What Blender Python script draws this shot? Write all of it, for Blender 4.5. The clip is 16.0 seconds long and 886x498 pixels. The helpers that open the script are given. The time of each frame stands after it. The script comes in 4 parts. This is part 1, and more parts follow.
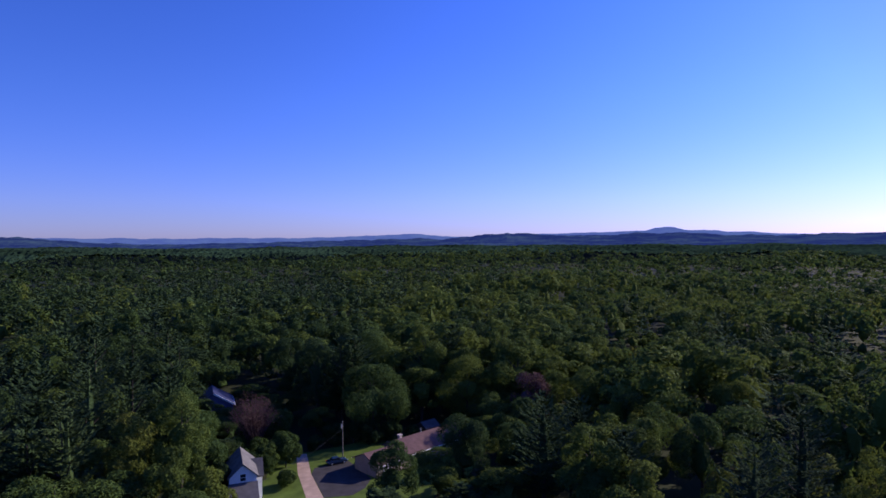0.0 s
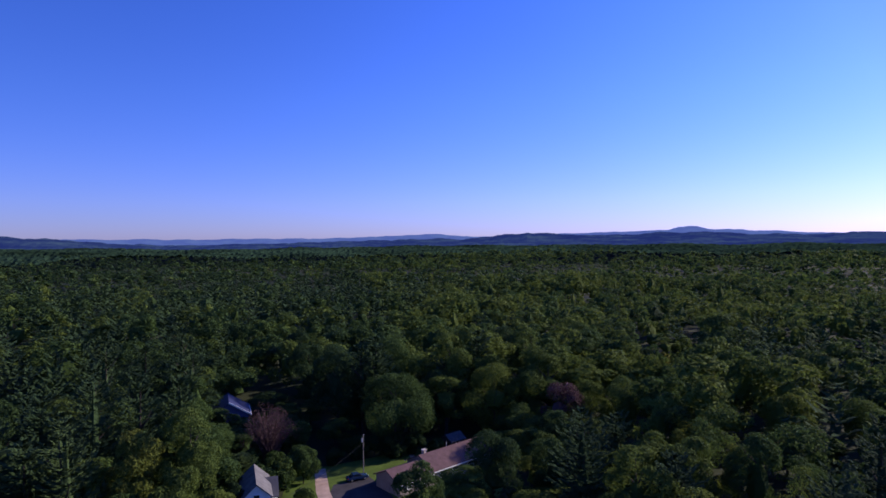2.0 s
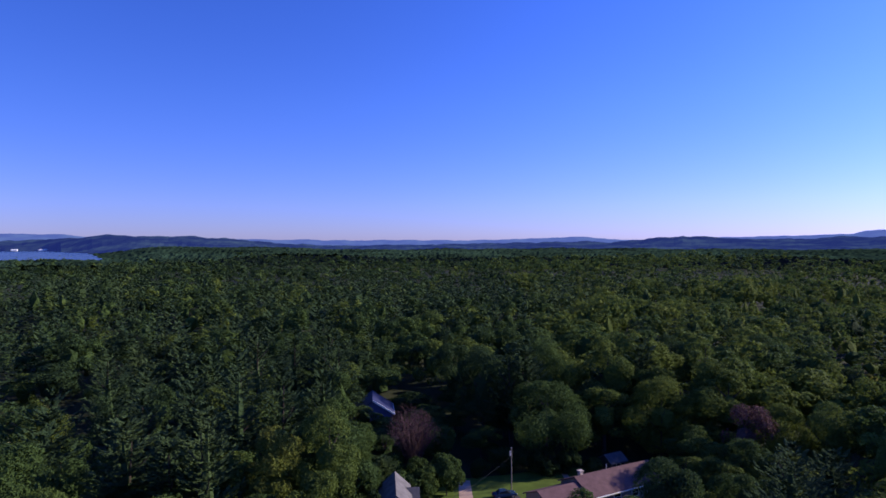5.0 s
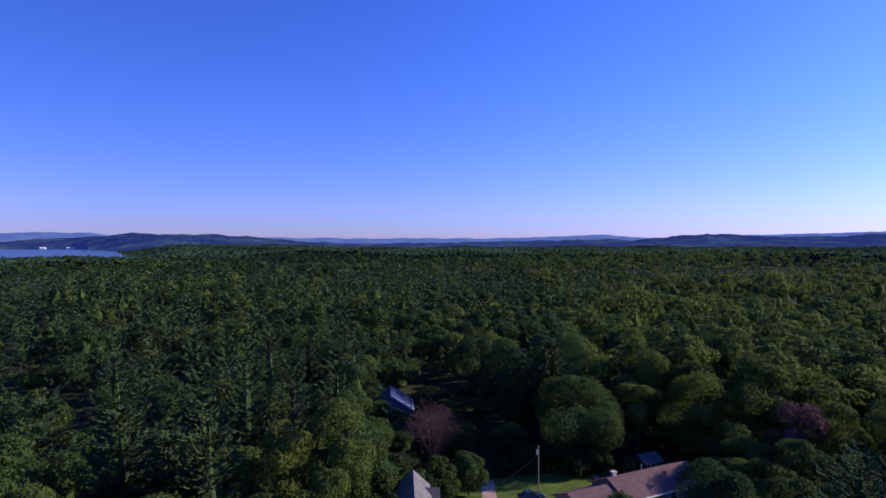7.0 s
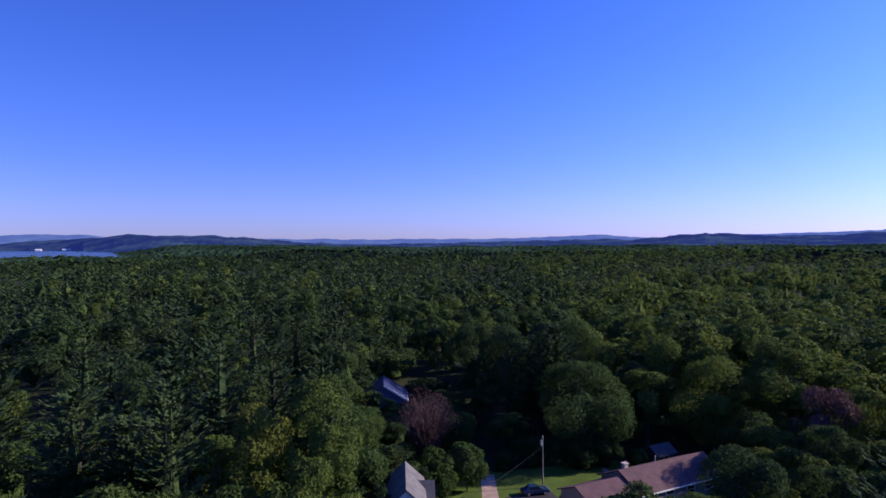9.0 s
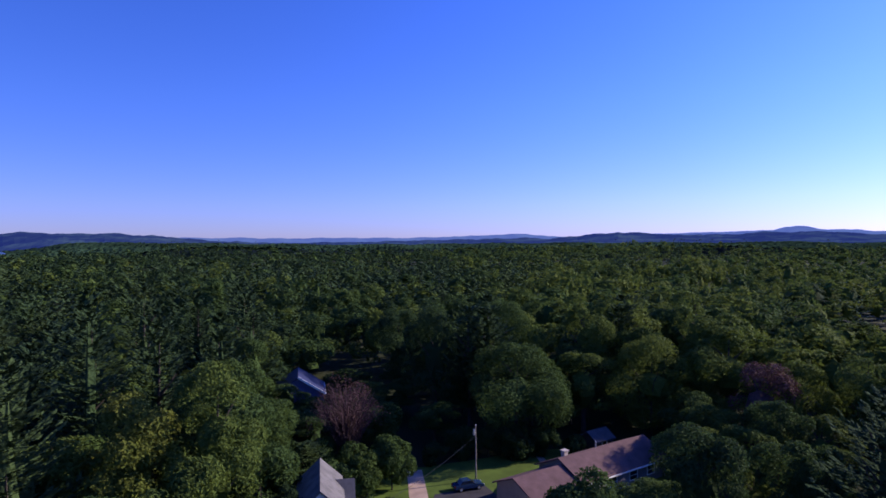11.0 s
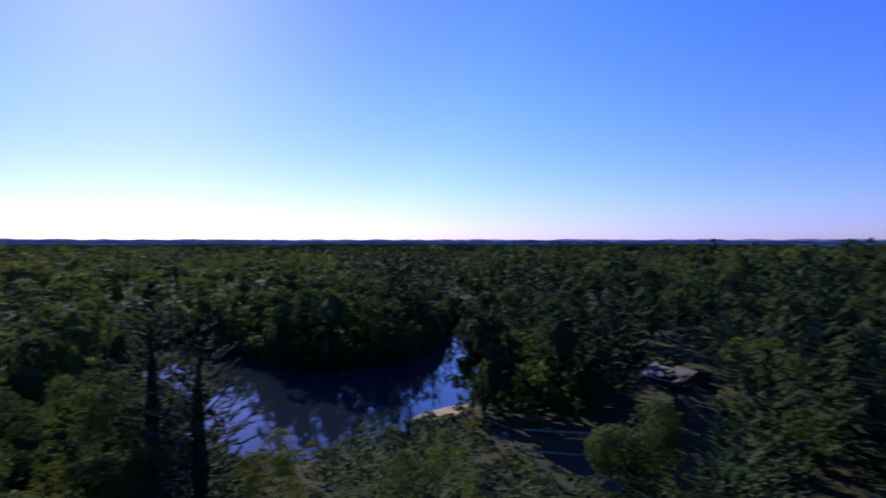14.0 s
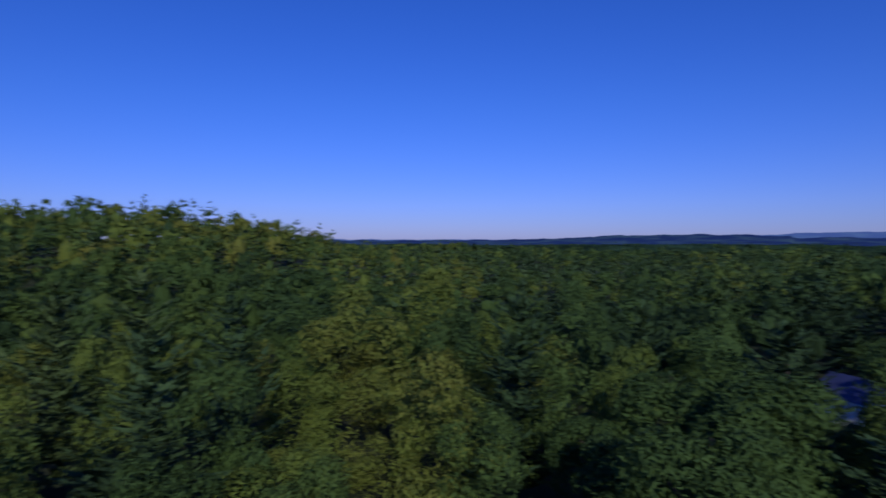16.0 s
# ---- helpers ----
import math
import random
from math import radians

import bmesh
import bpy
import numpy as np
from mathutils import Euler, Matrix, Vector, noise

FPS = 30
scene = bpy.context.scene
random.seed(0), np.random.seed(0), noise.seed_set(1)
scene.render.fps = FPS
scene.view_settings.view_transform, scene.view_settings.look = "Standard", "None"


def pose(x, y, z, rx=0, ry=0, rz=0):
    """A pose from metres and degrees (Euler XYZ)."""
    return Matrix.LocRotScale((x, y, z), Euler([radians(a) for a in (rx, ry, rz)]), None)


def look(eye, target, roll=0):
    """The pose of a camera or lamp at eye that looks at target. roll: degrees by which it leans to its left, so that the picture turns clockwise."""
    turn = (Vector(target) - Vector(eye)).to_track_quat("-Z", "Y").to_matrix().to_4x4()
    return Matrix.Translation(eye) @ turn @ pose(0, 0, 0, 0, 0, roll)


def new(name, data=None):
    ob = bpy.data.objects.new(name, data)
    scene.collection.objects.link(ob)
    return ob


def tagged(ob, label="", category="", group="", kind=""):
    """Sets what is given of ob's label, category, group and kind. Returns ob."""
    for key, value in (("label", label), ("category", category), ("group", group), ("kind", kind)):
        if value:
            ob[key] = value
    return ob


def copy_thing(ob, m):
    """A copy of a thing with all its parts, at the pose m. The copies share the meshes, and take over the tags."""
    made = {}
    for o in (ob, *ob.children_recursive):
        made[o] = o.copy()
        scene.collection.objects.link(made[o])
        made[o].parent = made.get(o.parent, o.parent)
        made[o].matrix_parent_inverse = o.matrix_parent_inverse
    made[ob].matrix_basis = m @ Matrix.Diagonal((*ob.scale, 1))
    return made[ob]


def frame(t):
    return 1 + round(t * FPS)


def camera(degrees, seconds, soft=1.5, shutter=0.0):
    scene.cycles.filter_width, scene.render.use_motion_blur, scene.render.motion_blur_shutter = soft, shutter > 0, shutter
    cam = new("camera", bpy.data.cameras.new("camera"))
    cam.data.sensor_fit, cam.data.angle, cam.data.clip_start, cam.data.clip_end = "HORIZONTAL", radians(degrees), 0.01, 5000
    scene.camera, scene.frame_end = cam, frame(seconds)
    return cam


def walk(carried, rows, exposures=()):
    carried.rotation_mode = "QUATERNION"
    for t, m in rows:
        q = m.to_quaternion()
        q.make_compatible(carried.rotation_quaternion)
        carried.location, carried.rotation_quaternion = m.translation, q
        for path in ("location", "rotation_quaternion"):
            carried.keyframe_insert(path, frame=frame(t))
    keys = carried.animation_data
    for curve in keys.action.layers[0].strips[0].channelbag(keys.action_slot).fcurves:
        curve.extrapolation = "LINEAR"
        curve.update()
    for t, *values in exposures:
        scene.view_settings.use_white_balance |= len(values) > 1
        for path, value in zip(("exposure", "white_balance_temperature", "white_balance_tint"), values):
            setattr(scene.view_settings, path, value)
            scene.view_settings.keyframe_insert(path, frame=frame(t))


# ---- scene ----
from functools import lru_cache

# ---- camera and its way ----
cam = camera(72.2, 16.0, soft=1.6, shutter=0.15)
# seconds, x, y, z, heading (clockwise from +y), pitch, roll
PATH = [
    (0.0, 0.65, 0.36, 49.94, 12.71, -0.82, -0.46),
    (0.5, 0.73, 2.36, 50.31, 12.33, -0.93, -0.43),
    (1.0, 0.88, 4.61, 50.37, 11.95, -0.94, -0.45),
    (1.5, 1.04, 6.80, 50.00, 11.54, -0.70, -0.55),
    (2.0, 1.19, 9.29, 50.34, 10.85, -0.80, -0.64),
    (2.5, 1.13, 11.62, 49.95, 4.19, -0.52, -0.37),
    (3.0, 1.27, 13.85, 49.82, 0.38, -0.53, -0.25),
    (3.5, 1.48, 15.47, 49.85, -0.82, -0.62, -0.14),
    (4.0, 1.04, 17.86, 49.57, -1.42, -0.52, -0.13),
    (6.5, 0.28, 27.87, 46.29, -4.29, -0.49, -0.03),
    (7.0, -0.04, 29.92, 45.60, -4.59, -0.62, -0.09),
    (7.5, -0.11, 31.94, 44.35, -4.95, -0.50, 0.00),
    (8.0, -0.18, 34.08, 43.05, -5.10, -0.44, -0.05),
    (8.5, -0.15, 36.44, 41.86, -4.83, -0.47, -0.20),
    (11.0, -1.10, 49.84, 36.06, 2.95, -0.58, -0.34),
    (11.5, -0.89, 53.20, 34.28, 7.28, -0.57, -0.36),
    (12.0, -0.58, 56.75, 32.42, 13.46, -0.45, -0.46),
    (12.3, -0.6, 58.6, 31.7, 21.9, -0.53, -0.55),
    (12.5, -0.6, 59.5, 31.2, 30.9, -0.60, -0.60),
    (12.6, -0.6, 59.8, 31.2, 37.7, -0.65, -0.60),
    (12.8, -0.6, 60.0, 31.2, 50.8, -0.69, -0.50),
    (13.0, -0.6, 60.0, 31.2, 65.5, -0.69, -0.40),
    (13.2, -0.6, 60.0, 31.2, 71.6, -0.69, -0.20),
    (13.4, -0.6, 60.0, 31.2, 75.0, -0.69, 0.0),
    (13.5, -0.6, 60.0, 31.2, 77.9, -0.69, 0.0),
    (14.0, -0.6, 60.0, 31.2, 102.7, -0.69, 0.0),
    (14.2, -0.6, 60.0, 31.2, 117.0, -0.69, 0.0),
    (14.4, -0.6, 60.0, 31.2, 132.3, -0.69, 0.0),
    (14.5, -0.6, 60.0, 31.2, 139.1, -0.69, 0.0),
    (14.7, -0.6, 60.0, 31.2, 155.8, -0.69, 0.0),
    (14.8, -0.6, 60.0, 31.2, 163.1, -0.69, 0.0),
    (14.9, -0.6, 60.0, 31.2, 173.0, -0.69, 0.0),
    (15.0, -0.6, 60.0, 31.2, 181.4, -0.69, 0.0),
    (15.1, -0.6, 60.0, 31.2, 192.5, -0.69, 0.0),
    (15.2, -0.6, 60.0, 31.2, 201.4, -0.69, 0.0),
    (15.3, -0.6, 60.0, 31.2, 209.5, -0.69, 0.0),
    (15.4, -0.6, 60.0, 31.2, 219.5, -0.69, 0.0),
    (15.5, -0.6, 60.0, 31.2, 227.7, -0.69, 0.0),
    (15.6, -0.6, 60.0, 31.2, 237.5, -0.69, 0.0),
    (15.8, -0.6, 60.0, 31.2, 251.0, -0.69, 0.0),
    (16.0, -0.6, 60.0, 31.2, 265.1, -0.69, 0.0),
]


def aim(x, y, z, heading, pitch, roll):
    a, p = radians(heading), radians(pitch)
    way = Vector((math.sin(a) * math.cos(p), math.cos(a) * math.cos(p), math.sin(p)))
    eye = Vector((x, y, z))
    return look(eye, eye + way * 100, roll)


walk(cam, [(t, aim(*row)) for t, *row in PATH],
     exposures=[(0.0, 0.15, 6500, 19), (2.0, 0.18, 6500, 19), (4.0, 0.28, 6500, 19), (8.5, 0.36, 6500, 19), (11.6, 0.40, 6500, 19), (12.4, 0.22, 6500, 19), (12.6, 0.30, 6500, 19), (12.9, 0.52, 6400, 22), (13.4, 0.52, 6400, 22), (13.8, 0.3, 6400, 20), (14.4, -0.36, 6200, 14), (15.0, -0.40, 5900, 9), (16.0, -0.43, 5900, 8)])

# ---- world and sun ----
SUN_HEADING, SUN_HEIGHT = radians(76), radians(24.5)
world = bpy.data.worlds.new("sky")
scene.world = world
world.use_nodes = True
wn = world.node_tree
sky = wn.nodes.new("ShaderNodeTexSky")
sky.sky_type = "NISHITA"
sky.sun_disc = False
sky.sun_elevation, sky.sun_rotation = SUN_HEIGHT, SUN_HEADING
sky.air_density, sky.dust_density, sky.ozone_density = 1.0, 0.22, 3.5
# the film's deep, bluish rendering of a clear sky
tint = wn.nodes.new("ShaderNodeMix")
tint.data_type, tint.blend_type = "RGBA", "MULTIPLY"
tint.inputs["Factor"].default_value = 1.0
tint.inputs[7].default_value = (0.86, 0.99, 2.2, 1)
rich = wn.nodes.new("ShaderNodeHueSaturation")
rich.inputs["Saturation"].default_value = 1.2
wn.links.new(sky.outputs[0], rich.inputs["Color"])
wn.links.new(rich.outputs[0], tint.inputs[6])
place = wn.nodes.new("ShaderNodeTexCoord")
facing = wn.nodes.new("ShaderNodeVectorMath")
facing.operation = "DOT_PRODUCT"
facing.inputs[1].default_value = (math.sin(SUN_HEADING) * math.cos(SUN_HEIGHT), math.cos(SUN_HEADING) * math.cos(SUN_HEIGHT), math.sin(SUN_HEIGHT))
wn.links.new(place.outputs["Generated"], facing.inputs[0])
spread = wn.nodes.new("ShaderNodeMapRange")
spread.inputs["From Min"].default_value = -1.0
wn.links.new(facing.outputs["Value"], spread.inputs["Value"])
glow = wn.nodes.new("ShaderNodeValToRGB")
while len(glow.color_ramp.elements) < 6:
    glow.color_ramp.elements.new(0.5)
for e, (p, k) in zip(glow.color_ramp.elements, ((0.0, 0.62), (0.35, 0.64), (0.55, 0.73), (0.8, 0.86), (0.93, 1.0), (1.0, 0.8))):
    e.position, e.color = p, (k, k, k, 1)
wn.links.new(spread.outputs[0], glow.inputs[0])
deep = wn.nodes.new("ShaderNodeMix")
deep.data_type, deep.blend_type = "RGBA", "MULTIPLY"
deep.inputs["Factor"].default_value = 1.0
wn.links.new(tint.outputs[2], deep.inputs[6])
wn.links.new(glow.outputs[0], deep.inputs[7])
height = wn.nodes.new("ShaderNodeSeparateXYZ")
wn.links.new(place.outputs["Generated"], height.inputs[0])
blush = wn.nodes.new("ShaderNodeValToRGB")
blush.color_ramp.elements[0].position, blush.color_ramp.elements[0].color = 0.0, (0.96, 0.89, 1.0, 1)
blush.color_ramp.elements[1].position, blush.color_ramp.elements[1].color = 0.22, (1, 1, 1, 1)
wn.links.new(height.outputs[2], blush.inputs[0])
low = wn.nodes.new("ShaderNodeMix")
low.data_type, low.blend_type = "RGBA", "MULTIPLY"
low.inputs["Factor"].default_value = 1.0
wn.links.new(deep.outputs[2], low.inputs[6])
wn.links.new(blush.outputs[0], low.inputs[7])
wn.links.new(low.outputs[2], wn.nodes["Background"].inputs[0])
wn.nodes["Background"].inputs[1].default_value = 0.105
sun_data = bpy.data.lights.new("sun", "SUN")
sun_data.energy, sun_data.angle, sun_data.color = 5.0, radians(0.53), (1.0, 0.92, 0.78)
sun_way = Vector((math.sin(SUN_HEADING) * math.cos(SUN_HEIGHT), math.cos(SUN_HEADING) * math.cos(SUN_HEIGHT), math.sin(SUN_HEIGHT)))
sun = new("sun", sun_data)
sun.matrix_world = look(sun_way * 300, (0, 0, 0))


# ---- materials ----
def material(name, colour, rough=0.8, metal=0.0, vary=0.25, scale=3.0, bump=0.0, fine=30.0, second=None):
    """A plain painted or mineral surface with variation at two scales."""
    m = bpy.data.materials.new(name)
    m.use_nodes = True
    nt = m.node_tree
    b = nt.nodes["Principled BSDF"]
    b.inputs["Roughness"].default_value, b.inputs["Metallic"].default_value = rough, metal
    b.inputs["Specular IOR Level"].default_value = 0.0 if rough > 0.99 else (0.15 if rough > 0.8 else 0.4)
    co = nt.nodes.new("ShaderNodeTexCoord")
    big, small = nt.nodes.new("ShaderNodeTexNoise"), nt.nodes.new("ShaderNodeTexNoise")
    big.inputs["Scale"].default_value, small.inputs["Scale"].default_value = scale, fine
    big.inputs["Detail"].default_value = 4
    nt.links.new(co.outputs["Object"], big.inputs["Vector"])
    nt.links.new(co.outputs["Object"], small.inputs["Vector"])
    add = nt.nodes.new("ShaderNodeMath")
    add.operation = "MULTIPLY_ADD"
    nt.links.new(small.outputs[0], add.inputs[0])
    add.inputs[1].default_value = 0.4
    nt.links.new(big.outputs[0], add.inputs[2])
    ramp = nt.nodes.new("ShaderNodeValToRGB")
    c2 = second or tuple(c * (1 - vary) for c in colour)
    ramp.color_ramp.elements[0].position, ramp.color_ramp.elements[0].color = 0.45, (*c2, 1)
    ramp.color_ramp.elements[1].position, ramp.color_ramp.elements[1].color = 0.95, (*(min(1, c * (1 + vary * 0.5)) for c in colour), 1)
    nt.links.new(add.outputs[0], ramp.inputs[0])
    nt.links.new(ramp.outputs[0], b.inputs["Base Color"])
    if bump:
        bp = nt.nodes.new("ShaderNodeBump")
        bp.inputs["Strength"].default_value = bump
        nt.links.new(small.outputs[0], bp.inputs["Height"])
        nt.links.new(bp.outputs[0], b.inputs["Normal"])
    return m


def leafage(name, stops, through_light=0.18, scale=0.05, gloss=0.06):
    """Foliage: the colour follows the tree's own tone, with a slower drift over the wood."""
    m = bpy.data.materials.new(name)
    m.use_nodes = True
    nt = m.node_tree
    nt.nodes.remove(nt.nodes["Principled BSDF"])
    tone = nt.nodes.new("ShaderNodeAttribute")
    tone.attribute_name = "tone"
    info = nt.nodes.new("ShaderNodeObjectInfo")
    geo = nt.nodes.new("ShaderNodeNewGeometry")
    wob = nt.nodes.new("ShaderNodeTexNoise")
    wob.inputs["Scale"].default_value = scale
    nt.links.new(geo.outputs["Position"], wob.inputs["Vector"])

    def sums(a, b, k):
        n = nt.nodes.new("ShaderNodeMath")
        n.operation = "MULTIPLY_ADD"
        nt.links.new(a, n.inputs[0])
        n.inputs[1].default_value = k
        if b is None:
            n.inputs[2].default_value = 0
        else:
            nt.links.new(b, n.inputs[2])
        return n.outputs[0]

    v = sums(tone.outputs["Fac"], None, 0.66)
    v = sums(info.outputs["Random"], v, 0.2)
    v = sums(wob.outputs[0], v, 0.2)
    v = sums(geo.outputs["Random Per Island"], v, 0.06)
    ramp = nt.nodes.new("ShaderNodeValToRGB")
    els = ramp.color_ramp.elements
    while len(els) < len(stops):
        els.new(0.5)
    for e, (p, c) in zip(els, stops):
        e.position, e.color = p, (*c, 1)
    nt.links.new(v, ramp.inputs[0])
    d, tr, mix = nt.nodes.new("ShaderNodeBsdfPrincipled"), nt.nodes.new("ShaderNodeBsdfTranslucent"), nt.nodes.new("ShaderNodeMixShader")
    d.inputs["Roughness"].default_value = 0.8
    d.inputs["Specular IOR Level"].default_value = gloss
    fine, bp = nt.nodes.new("ShaderNodeTexNoise"), nt.nodes.new("ShaderNodeBump")
    fine.inputs["Scale"].default_value, fine.inputs["Detail"].default_value = 1.6, 4
    bp.inputs["Strength"].default_value, bp.inputs["Distance"].default_value = 0.8, 0.6
    nt.links.new(geo.outputs["Position"], fine.inputs["Vector"])
    nt.links.new(fine.outputs[0], bp.inputs["Height"])
    nt.links.new(bp.outputs[0], d.inputs["Normal"])
    mix.inputs[0].default_value = through_light
    nt.links.new(ramp.outputs[0], d.inputs["Base Color"])
    nt.links.new(ramp.outputs[0], tr.inputs[0])
    nt.links.new(d.outputs[0], mix.inputs[1])
    nt.links.new(tr.outputs[0], mix.inputs[2])
    nt.links.new(mix.outputs[0], nt.nodes["Material Output"].inputs[0])
    return m


LEAF = leafage("broadleaf_foliage", [(0.0, (0.020, 0.036, 0.018)), (0.3, (0.036, 0.064, 0.024)), (0.55, (0.060, 0.100, 0.028)), (0.8, (0.115, 0.150, 0.030)), (1.0, (0.16, 0.135, 0.030))], 0.36)
NEEDLE = leafage("pine_needles", [(0.0, (0.021, 0.040, 0.021)), (0.55, (0.044, 0.073, 0.030)), (1.0, (0.070, 0.098, 0.033))], 0.06, gloss=0.02)
RUSSET = leafage("russet_foliage", [(0.0, (0.075, 0.042, 0.045)), (1.0, (0.12, 0.065, 0.06))], 0.2)
TWIG = material("purplish_twigs", (0.10, 0.06, 0.066), 0.9, vary=0.35, scale=1.0)
BARK = material("bark", (0.062, 0.05, 0.042), 0.9, vary=0.4, scale=2, bump=0.4, fine=12)
PALE_BARK = material("pale_bark", (0.42, 0.38, 0.33), 0.85, vary=0.4, scale=2, fine=8)
GRASS = material("lawn_grass", (0.085, 0.13, 0.022), 0.9, vary=0.4, scale=0.35, bump=0.3, fine=9)
EARTH = material("forest_floor", (0.034, 0.036, 0.018), 0.95, vary=0.5, scale=0.05, fine=1.5, second=(0.016, 0.026, 0.010))
ASPHALT = material("asphalt", (0.055, 0.05, 0.055), 0.85, vary=0.35, scale=0.5, bump=0.2, fine=25)
GRAVEL = material("sandy_gravel", (0.44, 0.31, 0.245), 0.95, vary=0.3, scale=0.5, bump=0.3, fine=14)
SAND = material("sand", (0.45, 0.36, 0.24), 0.95, vary=0.3, scale=0.3, fine=6)
SHINGLE = material("brown_shingle", (0.135, 0.078, 0.08), 0.85, vary=0.3, scale=0.8, bump=0.3, fine=7)
GREY_SHINGLE = material("grey_shingle", (0.16, 0.148, 0.145), 0.85, vary=0.4, scale=0.9, bump=0.3, fine=7)
DARK_SHINGLE = material("dark_shingle", (0.09, 0.085, 0.095), 0.8, vary=0.35, scale=0.9, bump=0.3, fine=7)
SIDING = material("white_siding", (0.78, 0.78, 0.76), 0.6, vary=0.1, scale=0.7, fine=10)
TAN_WALL = material("tan_siding", (0.27, 0.215, 0.205), 0.7, vary=0.15, scale=0.7, fine=10)
WHITE_TRIM = material("white_trim", (0.82, 0.82, 0.8), 0.5, vary=0.08)
BRICK = material("pale_brick", (0.5, 0.42, 0.38), 0.85, vary=0.3, scale=4)
FAR_CANOPY = material("distant_canopy", (0.022, 0.043, 0.025), 1.0, vary=0.75, scale=0.008, fine=0.09)
DARK_WALL = material("dark_brown_siding", (0.09, 0.065, 0.055), 0.8, vary=0.3, scale=1.0)
WOOD = material("weathered_wood", (0.24, 0.17, 0.11), 0.85, vary=0.4, scale=2, fine=20)
POLE_WOOD = material("grey_pole_wood", (0.27, 0.23, 0.2), 0.85, vary=0.3, scale=2, fine=20)
STEEL = material("galvanised_steel", (0.62, 0.63, 0.64), 0.4, 0.6, vary=0.15)
BLUE_ROOF = material("blue_metal_roof", (0.03, 0.035, 0.09), 0.5, 0.0, vary=0.2, scale=0.6)
BLUE_WALL = material("blue_grey_siding", (0.09, 0.09, 0.19), 0.7, vary=0.15, scale=0.8)
MAUVE_WALL = material("mauve_grey_siding", (0.25, 0.22, 0.23), 0.7, vary=0.12, scale=0.7)
ROCK = material("grey_rock", (0.38, 0.35, 0.31), 0.9, vary=0.35, scale=1.5, bump=0.4, fine=6)
RUBBER = material("tyre_rubber", (0.02, 0.02, 0.02), 0.8)
CAR_PAINT = material("dark_blue_car_paint", (0.028, 0.065, 0.14), 0.22, 0.35, vary=0.06)
PLASTIC = material("dark_plastic", (0.03, 0.03, 0.035), 0.5)
LAMP_RED = material("red_lens", (0.35, 0.02, 0.02), 0.25)
LAMP_CLEAR = material("clear_lens", (0.75, 0.78, 0.8), 0.15)


def glass_material():
    m = bpy.data.materials.new("window_glass")
    m.use_nodes = True
    b = m.node_tree.nodes["Principled BSDF"]
    b.inputs["Base Color"].default_value = (0.02, 0.025, 0.035, 1)
    b.inputs["Roughness"].default_value = 0.05
    return m


def water_material(name, waves, height, rough):
    m = bpy.data.materials.new(name)
    m.use_nodes = True
    nt = m.node_tree
    b = nt.nodes["Principled BSDF"]
    b.inputs["Base Color"].default_value = (0.012, 0.02, 0.03, 1)
    b.inputs["Roughness"].default_value = rough
    b.inputs["IOR"].default_value = 1.33
    geo, nz, bp = nt.nodes.new("ShaderNodeNewGeometry"), nt.nodes.new("ShaderNodeTexNoise"), nt.nodes.new("ShaderNodeBump")
    nz.inputs["Scale"].default_value, nz.inputs["Detail"].default_value = waves, 3
    bp.inputs["Strength"].default_value, bp.inputs["Distance"].default_value = height, 0.2
    nt.links.new(geo.outputs["Position"], nz.inputs["Vector"])
    nt.links.new(nz.outputs[0], bp.inputs["Height"])
    nt.links.new(bp.outputs[0], b.inputs["Normal"])
    return m


def haze_glow_material(name, glow, amount):
    """Far wooded backdrop hills that glow a little: blue emission imitates the air between."""
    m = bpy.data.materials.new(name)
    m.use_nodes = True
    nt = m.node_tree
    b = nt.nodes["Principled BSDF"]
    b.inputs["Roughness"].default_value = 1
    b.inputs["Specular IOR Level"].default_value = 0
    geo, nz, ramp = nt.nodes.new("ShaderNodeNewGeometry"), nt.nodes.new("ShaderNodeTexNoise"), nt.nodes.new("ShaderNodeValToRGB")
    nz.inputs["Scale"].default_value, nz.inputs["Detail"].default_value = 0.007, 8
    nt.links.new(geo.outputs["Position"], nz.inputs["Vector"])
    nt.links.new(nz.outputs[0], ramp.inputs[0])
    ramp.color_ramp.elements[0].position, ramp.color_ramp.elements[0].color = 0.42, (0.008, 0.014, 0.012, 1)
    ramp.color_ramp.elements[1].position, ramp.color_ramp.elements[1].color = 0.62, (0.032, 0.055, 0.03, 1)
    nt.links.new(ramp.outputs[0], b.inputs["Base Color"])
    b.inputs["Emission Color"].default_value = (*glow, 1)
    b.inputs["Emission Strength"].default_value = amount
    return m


GLASS = glass_material()
# Emission puts the blue haze of distance into the hills and the range.
DISTANCE = haze_glow_material("blue_haze_glow", (0.06, 0.12, 0.75), 0.15)
FAR_DISTANCE = haze_glow_material("pale_haze_glow", (0.16, 0.26, 0.85), 0.4)
WATER = water_material("dark_water", 0.5, 0.05, 0.03)
LAKE_WATER = water_material("wind_ruffled_water", 0.35, 0.45, 0.25)


# ---- small builders ----
def part(name, bm, mat, parent=None, label=""):
    me = bpy.data.meshes.new(name)
    bm.to_mesh(me)
    bm.free()
    me.materials.append(mat)
    ob = new(name, me)
    ob.parent = parent
    if label:
        ob["label"] = label
    return ob


def empty(name, m, label, category, group=""):
    ob = new(name)
    ob.matrix_basis = m
    return tagged(ob, label, category, group)


